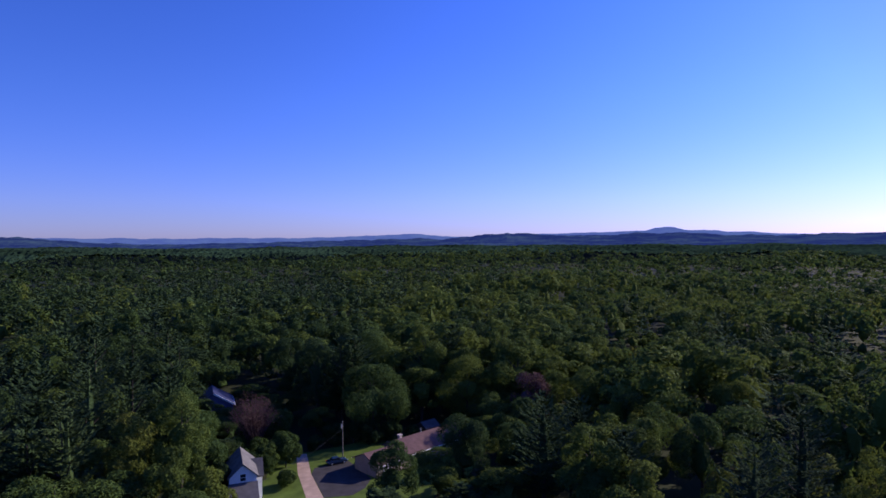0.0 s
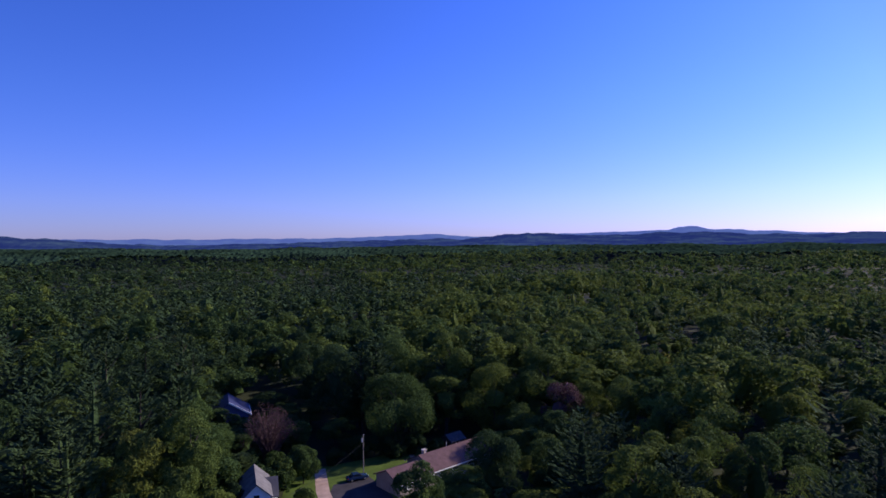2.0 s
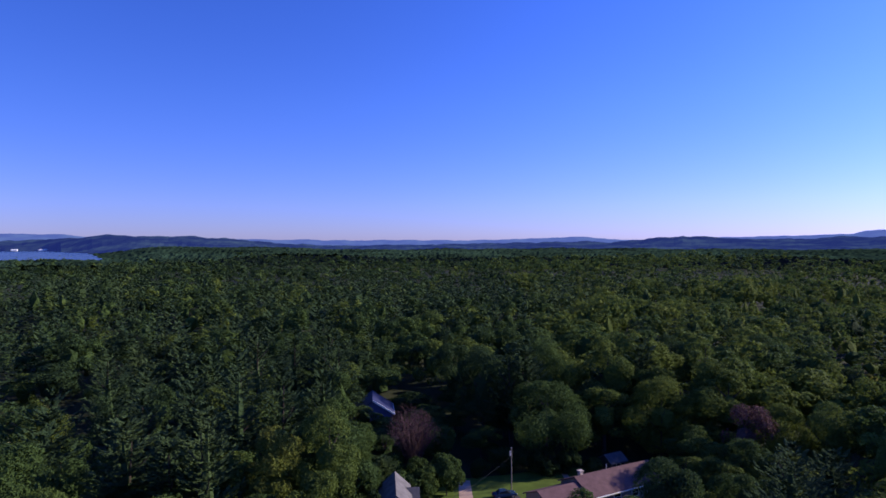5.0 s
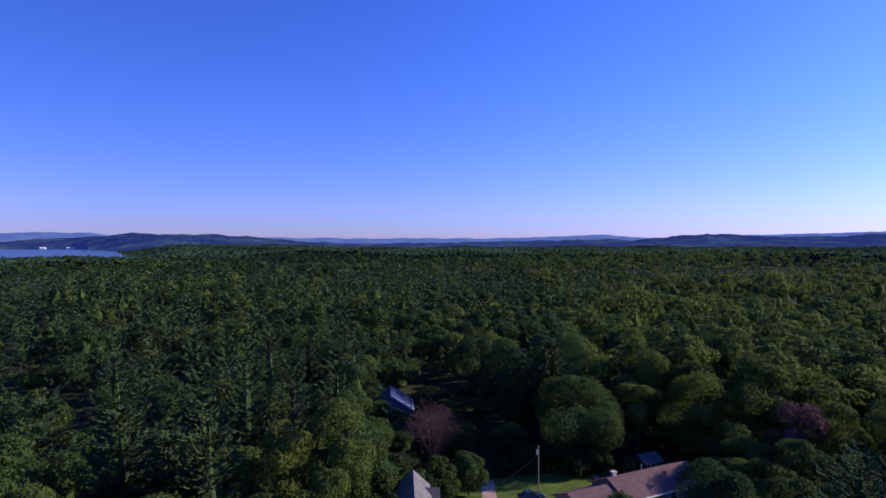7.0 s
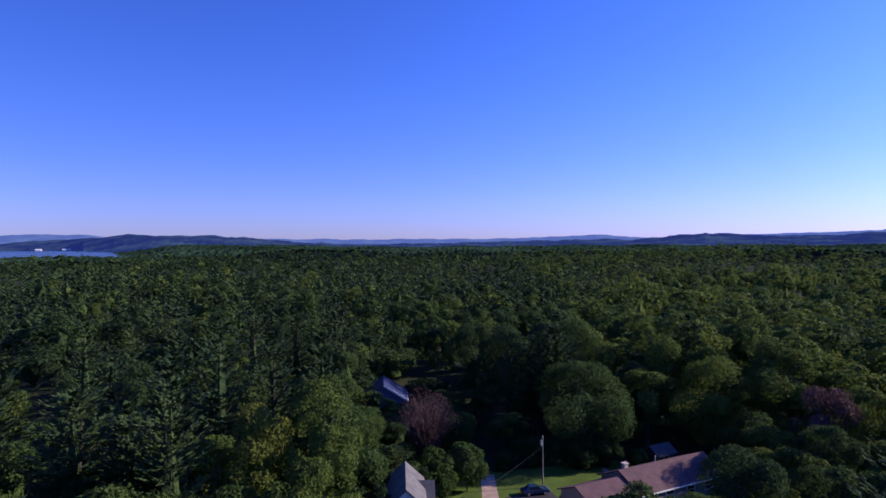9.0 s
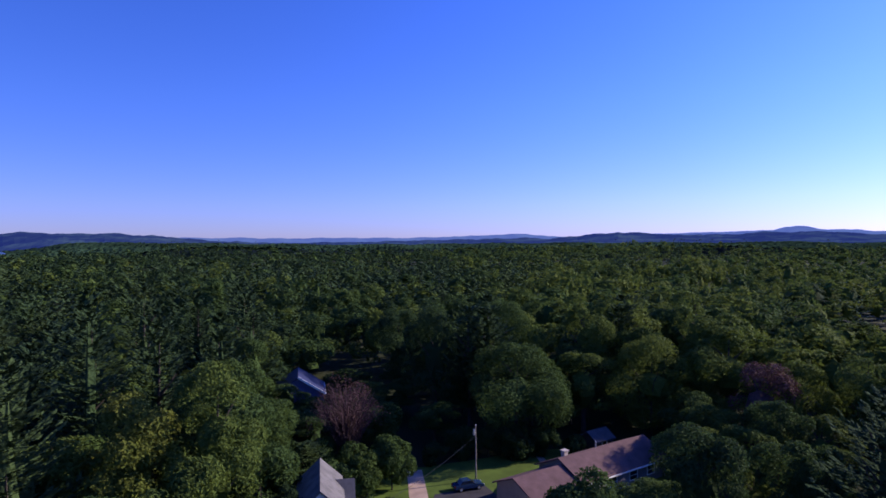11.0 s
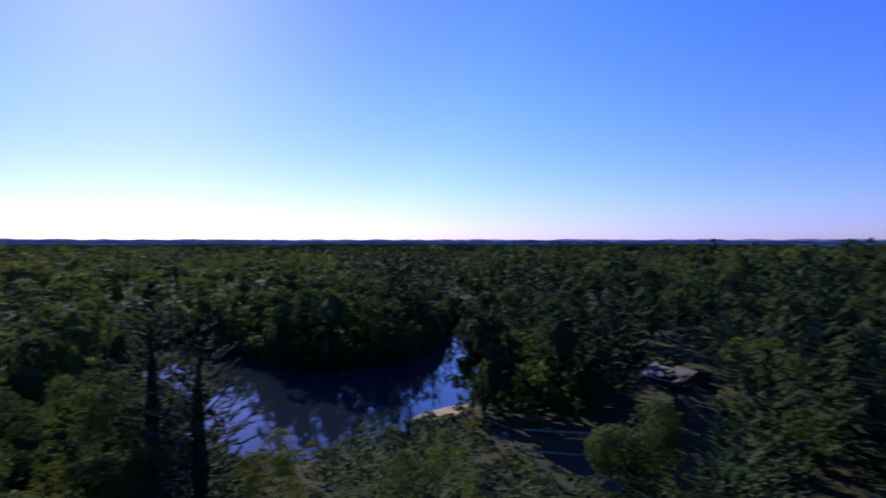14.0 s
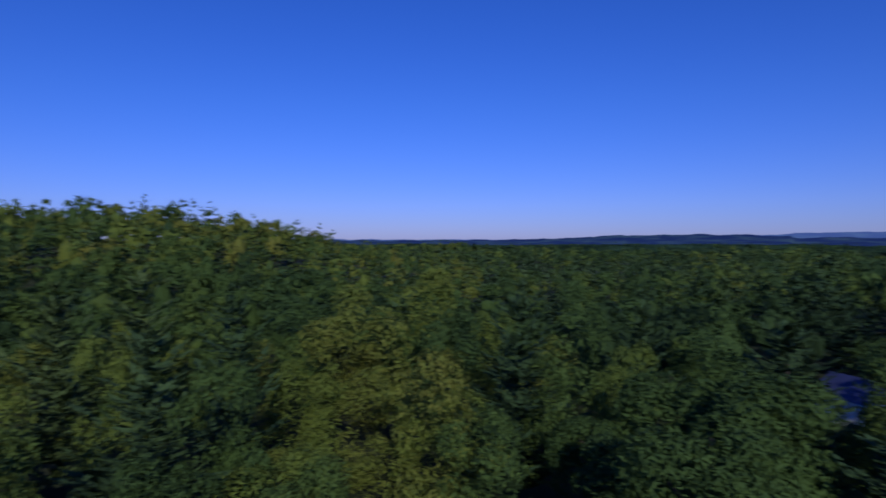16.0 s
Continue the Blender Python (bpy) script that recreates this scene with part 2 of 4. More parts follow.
def block(x0, x1, y0, y1, z0, z1, bevel=0.0, bm=None):
    bm = bm or bmesh.new()
    r = bmesh.ops.create_cube(bm, size=1, matrix=Matrix.Translation(((x0 + x1) / 2, (y0 + y1) / 2, (z0 + z1) / 2)) @ Matrix.Diagonal((x1 - x0, y1 - y0, z1 - z0, 1)))
    if bevel:
        bmesh.ops.bevel(bm, geom=list({e for v in r["verts"] for e in v.link_edges}), offset=bevel, segments=2, affect="EDGES")
    return bm


def prism(profile, x0, x1):
    """A solid with the given outline in y and z, drawn out along x."""
    bm = bmesh.new()
    a = [bm.verts.new((x0, y, z)) for y, z in profile]
    b = [bm.verts.new((x1, y, z)) for y, z in profile]
    n = len(profile)
    bm.faces.new(a[::-1])
    bm.faces.new(b)
    for i in range(n):
        bm.faces.new((a[i], a[(i + 1) % n], b[(i + 1) % n], b[i]))
    bmesh.ops.recalc_face_normals(bm, faces=bm.faces)
    return bm


def rod(points, radius, sides=6, bm=None):
    """A round bar through the points, with a radius or one for each point."""
    bm = bm or bmesh.new()
    radii = radius if isinstance(radius, (list, tuple)) else [radius] * len(points)
    rings = []
    for i, p in enumerate(points):
        way = (Vector(points[min(i + 1, len(points) - 1)]) - Vector(points[max(i - 1, 0)])).normalized()
        side = way.orthogonal().normalized()
        up = way.cross(side)
        rings.append([bm.verts.new(Vector(p) + radii[i] * (math.cos(k * 2 * math.pi / sides) * side + math.sin(k * 2 * math.pi / sides) * up)) for k in range(sides)])
    for a, b in zip(rings, rings[1:]):
        for k in range(sides):
            bm.faces.new((a[k], a[(k + 1) % sides], b[(k + 1) % sides], b[k]))
    bm.faces.new(rings[0][::-1])
    bm.faces.new(rings[-1])
    return bm


def outline_sheet(points, z, thick=0.0):
    """A flat sheet with that outline, with an edge of that thickness."""
    bm = bmesh.new()
    top = bm.faces.new([bm.verts.new((x, y, z)) for x, y in points])
    top.normal_update()
    if top.normal.z < 0:
        top.normal_flip()
    if thick:
        r = bmesh.ops.extrude_face_region(bm, geom=[top])
        for v in [g for g in r["geom"] if isinstance(g, bmesh.types.BMVert)]:
            v.co.z -= thick
        bmesh.ops.recalc_face_normals(bm, faces=bm.faces)
    bmesh.ops.triangulate(bm, faces=bm.faces)
    return bm


def smooth_outline(points, rounds=2):
    for _ in range(rounds):
        out = []
        for (ax, ay), (bx, by) in zip(points, points[1:] + points[:1]):
            out += [(0.75 * ax + 0.25 * bx, 0.75 * ay + 0.25 * by), (0.25 * ax + 0.75 * bx, 0.25 * ay + 0.75 * by)]
        points = out
    return points


# ---- the lie of the land ----
CX, CY = 0.0, 60.0
POND = smooth_outline([(98, 84), (89, 66), (94, 50), (102, 41), (116, 27), (135, 16), (165, 2), (215, -12), (240, -10), (238, 4), (190, 18), (160, 34), (150, 52), (160, 70), (190, 84), (215, 100), (190, 112), (150, 100)])
POND_2 = smooth_outline([(92, 176), (100, 172), (128, 205), (165, 232), (160, 246), (120, 222)])
LAKE = [(CX + r * math.sin(radians(a)), CY + r * math.cos(radians(a))) for r, a in ((1130, -33), (1500, -33.1), (2150, -33.6), (2450, -35.2), (2980, -35.6), (3050, -40), (3000, -46), (2500, -50), (1500, -50), (1150, -42))]


def inside(px, py, poly):
    px, py = np.asarray(px, float), np.asarray(py, float)
    hit = np.zeros(px.shape, bool)
    for (ax, ay), (bx, by) in zip(poly, poly[1:] + poly[:1]):
        cross = (ay > py) != (by > py)
        with np.errstate(divide="ignore", invalid="ignore"):
            hit ^= cross & (px < (bx - ax) * (py - ay) / ((by - ay) or 1e-9) + ax)
    return hit


def edge_distance(px, py, poly):
    px, py = np.asarray(px, float), np.asarray(py, float)
    best = np.full(px.shape, 1e9)
    for (ax, ay), (bx, by) in zip(poly, poly[1:] + poly[:1]):
        dx, dy = bx - ax, by - ay
        t = np.clip(((px - ax) * dx + (py - ay) * dy) / (dx * dx + dy * dy + 1e-9), 0, 1)
        best = np.minimum(best, np.hypot(px - ax - t * dx, py - ay - t * dy))
    return best


# Height of the skyline over the eye's level, in degrees, by heading: the nearer ridge and the pale range behind it.
NEAR_AT = np.array([-60, -50, -41, -36, -31.5, -27.6, -22.8, -20.5, -17, -13, -5, 0, 5, 9.5, 12.7, 16, 18.4, 19, 19.5, 21, 25.6, 29, 31, 33.4, 36, 39.6, 43.7, 45.7, 51.4, 55.2, 90, 130, 270, 280.7, 290, 294, 300])
NEAR_UP = np.array([0.2, 0.2, 0.25, 0.55, 0.93, 0.93, 0.75, 0.5, 0.15, 0.0, 0.05, 0.18, 0.3, 0.34, 0.3, 0.55, 0.76, 0.90, 0.77, 0.72, 0.52, 0.55, 0.7, 0.72, 0.66, 0.42, 0.38, 0.5, 0.5, 0.05, -0.05, -0.05, 0.0, 0.4, 0.55, 0.3, 0.45])
FAR_AT = np.array([-60, -45, -41, -37, -35, -33, -20, -15, -11, -7, -1.1, 4, 7.5, 9.5, 11.5, 14, 31.6, 32.4, 33.2, 34, 35, 40, 43, 60, 280, 300])
FAR_UP = np.array([0.5, 0.62, 0.72, 0.82, 0.72, 0.5, 0.38, 0.46, 0.38, 0.42, 0.36, 0.44, 0.52, 0.64, 0.52, 0.3, 0.7, 0.9, 0.97, 0.92, 0.7, 0.5, 0.3, 0.0, 0.0, 0.5])


def ridges(heading):
    h = (np.asarray(heading) + 65) % 360 - 65
    return np.interp(h, NEAR_AT, NEAR_UP), np.interp(h, FAR_AT, FAR_UP), np.interp(h, [-38, -33, -20, -5, 300], [3700, 3000, 2900, 3600, 3600])


def soft_step(x, a, b):
    t = np.clip((x - a) / (b - a), 0, 1)
    return t * t * (3 - 2 * t)


def ground(px, py):
    """Height of the bare ground."""
    px, py = np.asarray(px, float), np.asarray(py, float)
    dx, dy = px - CX, py - CY
    r = np.hypot(dx, dy)
    head = np.degrees(np.arctan2(dx, dy))
    z = soft_step(r, 150, 500) * (1.2 * np.sin(px / 83 + 1) * np.cos(py / 97) + 1.5 * np.sin(px / 210 + py / 160))
    # the wooded knoll close by, and the long rise behind it
    def hump(h0, half, r0, depth, height):
        away = (head - h0 + 180) % 360 - 180
        return height * np.exp(-((away / half) ** 2) ** 1.6) * np.exp(-(((r - r0) / depth) ** 2))
    z = z + hump(234.5, 22.3, 430, 190, 32) + hump(196, 26, 900, 330, 43) + hump(141, 23, 320, 150, 9.5)
    z = z + hump(-25, 8.5, 1700, 420, 9) * (r > 800) + hump(-16, 8, 1000, 230, 6)
    # far hills: the nearer ridge, and behind it the pale range
    near_up, far_up, crest = ridges(head)
    lift = 10 * (1 - soft_step(np.abs(head), 46, 58))
    rough = 1.6 * np.sin(head * 1.9) + 0.8 * np.sin(head * 4.7 + 1) + 1.2 * np.sin(r / 90 + head * 2.2)
    near_z = np.maximum(near_up / 57.3 * crest + 18 - lift + rough * (crest / 3600), 0)
    far_z = np.maximum(far_up / 57.3 * 4600 + 20 - lift + 0.6 * rough, 0)
    z = z + near_z * soft_step(r, crest - 900, crest) * (1 - 0.7 * soft_step(r, crest, crest + 500)) + far_z * soft_step(r, 4150, 4600)
    z = z + soft_step(r, 500, 1300) * (4 + lift * (1 - soft_step(-head, 28.5, 32) * (1 - soft_step(r, 2400, 3000))))
    for poly, depth, reach in ((POND, 2.6, 3.0), (POND_2, 2.6, 3.0)):
        near = (px > 60) & (px < 270) & (py > -50) & (py < 280)
        if near.any():
            d = edge_distance(px, py, poly)
            wet = inside(px, py, poly)
            z = np.where(wet, -1.0 - depth * np.clip(d / 4, 0.1, 1), np.where(near, -0.9 + (z + 0.9) * soft_step(d, 0, reach), z))
    wet = inside(px, py, LAKE)
    return np.where(wet, -4.0, z)


def sheet(name, verts, faces, mat, smooth=False, tone=None):
    me = bpy.data.meshes.new(name)
    verts, faces = np.asarray(verts, np.float32), np.asarray(faces, np.int32)
    k = faces.shape[1]
    me.vertices.add(len(verts))
    me.vertices.foreach_set("co", verts.ravel())
    me.loops.add(faces.size)
    me.loops.foreach_set("vertex_index", faces.ravel())
    me.polygons.add(len(faces))
    me.polygons.foreach_set("loop_start", np.arange(0, faces.size, k, dtype=np.int32))
    me.polygons.foreach_set("use_smooth", np.full(len(faces), smooth))
    if tone is not None:
        a = me.attributes.new("tone", "FLOAT", "POINT")
        a.data.foreach_set("value", np.asarray(tone, np.float32))
    me.update(calc_edges=True)
    me.materials.append(mat)
    return me


def polar(r0, r1, rings, steps, height, arc=(0, 360)):
    """A ring-shaped grid round the middle of the place."""
    rr = np.geomspace(r0, r1, rings)
    closed = arc[1] - arc[0] >= 360
    aa = np.radians(np.linspace(arc[0], arc[1], steps, endpoint=not closed))
    R, A = np.meshgrid(rr, aa, indexing="ij")
    X, Y = CX + R * np.sin(A), CY + R * np.cos(A)
    Z = height(X, Y, R, A)
    v = np.stack([X, Y, Z], -1).reshape(-1, 3)
    i, j = np.meshgrid(np.arange(rings - 1), np.arange(steps if closed else steps - 1), indexing="ij")
    j2 = (j + 1) % steps
    f = np.stack([i * steps + j, i * steps + j2, (i + 1) * steps + j2, (i + 1) * steps + j], -1).reshape(-1, 4)
    return v, f


v, f = polar(0.5, 4950, 140, 260, lambda X, Y, R, A: ground(X, Y) - 45 * soft_step(R, 1000, 1250))
tagged(new("ground", sheet("ground", v, f, EARTH, True)), "dark brown and green leaf-littered forest floor", "ground", kind="structure")


# ---- trees ----
def unit_rows(a):
    return a / np.maximum(np.linalg.norm(a, axis=1, keepdims=True), 1e-9)


def cards(centre, out, size, rng, flat=0.0, stretch=1.5):
    """Leaf clumps: small four-cornered sprays, bent along the middle, facing roughly out."""
    n = len(centre)
    normal = unit_rows(out + rng.normal(0, 0.5, (n, 3)) + np.array([0, 0, flat]))
    a = unit_rows(np.cross(normal, rng.normal(0, 1, (n, 3))))
    b = np.cross(normal, a)
    s = (size * rng.uniform(0.6, 1.3, n))[:, None]
    v = np.stack([centre - a * s * 0.5 * stretch, centre - b * s * 0.5 - normal * s * 0.12, centre + a * s * 0.5 * stretch, centre + b * s * 0.5 + normal * s * 0.18], 1).reshape(-1, 3)
    q = np.arange(4 * n).reshape(-1, 4)
    return v, np.concatenate([q[:, [0, 1, 2]], q[:, [0, 2, 3]]])


def sprays(centre, out, size, rng, stretch=1.5):
    """The same as single three-cornered clumps, for woods far off."""
    v, _ = cards(centre, out, size, rng, 0.0, stretch)
    return v.reshape(-1, 4, 3)[:, :3].reshape(-1, 3), np.arange(3 * len(centre)).reshape(-1, 3)


def core(level):
    bm = bmesh.new()
    bmesh.ops.create_icosphere(bm, subdivisions=level, radius=1)
    v = np.array([p.co[:] for p in bm.verts])
    f = np.array([[q.index for q in p.verts] for p in bm.faces])
    bm.free()
    return v, f


CORES = {1: core(1), 2: core(2)}


def join(pieces):
    vs, fs, at = [], [], 0
    for v, f in pieces:
        vs.append(v)
        fs.append(f + at)
        at += len(v)
    return np.concatenate(vs), np.concatenate(fs)


def broadleaf(seed, height, radius, clumps, size, lobes=13, level=2, low=0.16, shape=cards, core_size=0.38, skirt=0.0):
    """A crown of overlapping lobes, each covered with leaf clumps; skirt: the share of the height that stays bare."""
    rng = np.random.default_rng(seed)
    mid, half = height * (1 + low) / 2, height * (1 - low) / 2
    d = unit_rows(rng.normal(0, 1, (lobes, 3)) + [0, 0, 0.35])
    lob_c = d * rng.uniform(0.75, 1.15, (lobes, 1)) * [radius * 0.66, radius * 0.66, half * 0.68] + [0, 0, mid]
    lob_r = radius * rng.uniform(0.24, 0.5, lobes)
    which = rng.choice(lobes, clumps * 2, p=lob_r ** 2 / np.sum(lob_r ** 2))
    out = unit_rows(rng.normal(0, 1, (clumps * 2, 3)) + d[which] * 0.9 + [0, 0, 0.3])
    centre = lob_c[which] + out * (lob_r[which] * rng.uniform(0.78, 1.14, clumps * 2))[:, None] * [1, 1, 0.95]
    keep = np.nonzero(centre[:, 2] > skirt * height)[0][:clumps]
    pieces = [shape(centre[keep], out[keep], size, rng)]
    if level:
        v, f = CORES[level]
        bumps = 1 + 0.16 * np.sin(v[:, :1] * 5 + seed) * np.cos(v[:, 1:2] * 4) + 0.18 * rng.normal(0, 1, (len(v), 1))
        pieces.append((v * bumps * [radius * core_size, radius * core_size, half * (core_size + 0.08)] + [0, 0, mid], f))
    return join(pieces)


def boughs(centre, way, length, width, rng, split=True):
    """Flat sprays of needles that lie along their branch."""
    n = len(centre)
    way = unit_rows(way + rng.normal(0, 0.12, (n, 3)))
    side = unit_rows(np.cross(way, [0, 0, 1]) + rng.normal(0, 0.16, (n, 3)))
    up = np.cross(side, way)
    L, W = (length * rng.uniform(0.7, 1.3, n))[:, None], (width * rng.uniform(0.7, 1.3, n))[:, None]
    if split:
        v = np.stack([centre - way * L * 0.5, centre + side * W * 0.5 - up * W * 0.15, centre + way * L * 0.6, centre - side * W * 0.5 - up * W * 0.15], 1).reshape(-1, 3)
        q = np.arange(4 * n).reshape(-1, 4)
        return v, np.concatenate([q[:, [0, 1, 2]], q[:, [0, 2, 3]]])
    v = np.stack([centre - way * L * 0.4 + side * W * 0.5, centre + way * L * 0.6, centre - way * L * 0.4 - side * W * 0.5], 1).reshape(-1, 3)
    return v, np.arange(3 * n).reshape(-1, 3)


def pine(seed, height, radius, whorls, arms, length, width, per_arm=3, level=1, split=True, body_size=0.2):
    """A white pine: irregular tiers of plumed boughs with gaps between, shorter towards the tip."""
    rng = np.random.default_rng(seed)
    cs, ways, size = [], [], []
    for w in range(whorls):
        u = w / (whorls - 1)
        z = height * (0.24 + 0.74 * u) + rng.normal(0, 0.3)
        reach = radius * ((1 - u) ** 0.5 + 0.05) * min(1, 0.75 + 1.6 * u)
        turn = rng.uniform(0, 6.28)
        count = max(3, int(round(arms * (1 - 0.45 * u))))
        for k in range(count):
            a = turn + k * 6.283 / count + rng.normal(0, 0.25)
            r = reach * rng.uniform(0.55, 1.3)
            lift = rng.uniform(0.05, 0.4) + 0.4 * u
            for s in range(per_arm):
                t = ((s + 0.5) / per_arm) ** 0.75
                side = rng.normal(0, 0.17) * r * (1.2 - 0.8 * t)
                cs.append((r * t * math.cos(a) - side * math.sin(a), r * t * math.sin(a) + side * math.cos(a), z + lift * r * t * t - 0.06 * r + rng.normal(0, 0.1)))
                b = a + math.copysign(min(0.7, abs(side)), side)
                ways.append((math.cos(b), math.sin(b), 0.15 + 0.8 * lift * t))
                size.append(1.0 - 0.4 * u)
    c, wy = np.array(cs), np.array(ways)
    keep = np.array(size)
    v, f = boughs(c, wy, length * keep, width * keep, rng, split)
    pieces = [(v, f)]
    if level:
        v, f = CORES[level]
        up = v[:, 2:3] * 0.5 + 0.5
        taper = 1 - 0.8 * up
        body = v * np.concatenate([taper, taper, np.ones_like(taper)], 1) * [radius * body_size, radius * body_size, height * 0.33] + [0, 0, height * 0.56]
        pieces.append((body + rng.normal(0, 0.2, body.shape), f))
    return join(pieces)


def trunk(height, radius, seed, limbs=5, spread=2.5, top=0.85):
    rng = random.Random(seed)
    lean = (rng.uniform(-0.4, 0.4), rng.uniform(-0.4, 0.4))
    pts = [(lean[0] * t * t * height * 0.05, lean[1] * t * t * height * 0.05, height * top * t - 0.4 * (t == 0)) for t in (0, 0.05, 0.3, 0.6, 1)]
    bm = rod(pts, [radius * 1.35, radius, radius * 0.8, radius * 0.5, radius * 0.12], 7)
    for k in range(limbs):
        z, a = height * rng.uniform(0.3, 0.7), rng.uniform(0, 6.28)
        c, s = math.cos(a), math.sin(a)
        rod([(0, 0, z), (c * spread * 0.5, s * spread * 0.5, z + spread * 0.5), (c * spread, s * spread, z + spread * 1.1)], [radius * 0.4, radius * 0.25, radius * 0.06], 5, bm)
    return bm


def make_tree(kind, seed, height, radius, fine=1.0, mat=None, name="", label="", bare=False):
    """One tree at the origin, hidden in no way: the first stands where the caller puts it."""
    ob = empty(name or ("pine_tree" if kind == "pine" else "broadleaf_tree"), Matrix(), label, "tree", "trees of the near wood")
    tr = part("trunk", trunk(height, 0.018 * height, seed, 5, radius * 0.55), PALE_BARK if kind == "birch" else BARK, ob)
    if kind == "pine":
        v, f = pine(seed, height, radius * 1.15, 18, 10, 1.05, 0.58, 19, 1)
    else:
        v, f = broadleaf(seed, height, radius, int(7600 * fine), 0.37 if fine < 1.05 else 0.34, 17, 1, 0.02 if kind == "bush" else 0.1, sprays, 0.36, 0.0 if kind == "bush" else 0.12)
    rng = np.random.default_rng(seed + 5)
    tone = np.full(len(v), rng.uniform(0.55, 0.85) if 30 < seed < 40 else rng.uniform(0.1, 0.7))
    crown = new("crown", sheet("crown", v, f, mat or (NEEDLE if kind == "pine" else LEAF), False, tone))
    crown.parent = ob
    return ob


def bare_tree(seed, height, radius, pale=False):
    """A nearly leafless tree: a short trunk and a fan of upright twigs."""
    rng = random.Random(seed)
    ob = empty("bare_tree", Matrix(), "dead pale grey tree with bare branches" if pale else "leafless purplish-brown tree with a fan of upright twigs", "tree")
    part("trunk", trunk(height * 0.8, 0.2, seed, 7, radius * 0.5), PALE_BARK if pale else BARK, ob)
    bm = bmesh.new()
    for _ in range(70 if pale else 420):
        a, u = rng.uniform(0, 6.28), math.sqrt(rng.random())
        z0 = height * (rng.uniform(0.15, 0.55) if pale else rng.uniform(0.04, 0.5))
        r0, r1 = radius * 0.45 * u, radius * u
        z1 = height * (1 - 0.28 * u * u) * rng.uniform(0.82, 1.0)
        c, s = math.cos(a), math.sin(a)
        rod([(c * r0 * 0.5, s * r0 * 0.5, z0), (c * r0, s * r0, (z0 + z1) / 2), (c * r1 + rng.uniform(-0.4, 0.4), s * r1 + rng.uniform(-0.4, 0.4), z1)], [0.07, 0.05, 0.02] if pale else [0.055, 0.035, 0.015], 3, bm)
    part("twig_fan", bm, PALE_BARK if pale else TWIG, ob)
    if pale:
        return ob
    v, f = broadleaf(seed, height, radius, 1500, 0.17, 30, 0, 0.1)
    leaves = new("leaves", sheet("leaves", v, f, RUSSET, False, np.full(len(v), 0.4)))
    leaves.parent = ob
    return ob


# The open plots, where no wild tree stands.
LOT = [(-17, 40), (10, 40), (10, 99), (24, 101), (25, 116), (38, 122), (42, 152), (24, 157), (3, 148), (-16, 151), (-17, 130), (-19, 124)]
SHORE_ROAD = [(98, 33), (80, 30), (72, 6), (73, -10), (87, -12), (89, 8)]
OPEN = [LOT, SHORE_ROAD, [(-29, 169), (-17, 167), (-18, 184), (-32, 184)], [(-124, 110), (-94, 98), (-84, 108), (-98, 134), (-124, 134)], [(-53, -15), (-49, -19), (-62, -37), (-76, -30), (-66, -18)], [(58, -88), (72, -84), (100, -116), (100, -142), (74, -142)], [(296, 181), (306, 160), (432, 232), (420, 258)],
        [(60, 30), (80, 32), (76, 2), (62, 0)], [(48, 6), (55, 6), (55, -1), (48, -1)], [(40, -14), (50, -12), (62, -32), (52, -36)], [(104, -8), (104, -24), (124, -24), (124, -8)], [(47, 114), (55, 120), (52, 125), (46, 122)], [(-118, 155), (-104, 155), (-104, 170), (-118, 170)], [(84, 160), (112, 160), (112, 180), (84, 180)]]
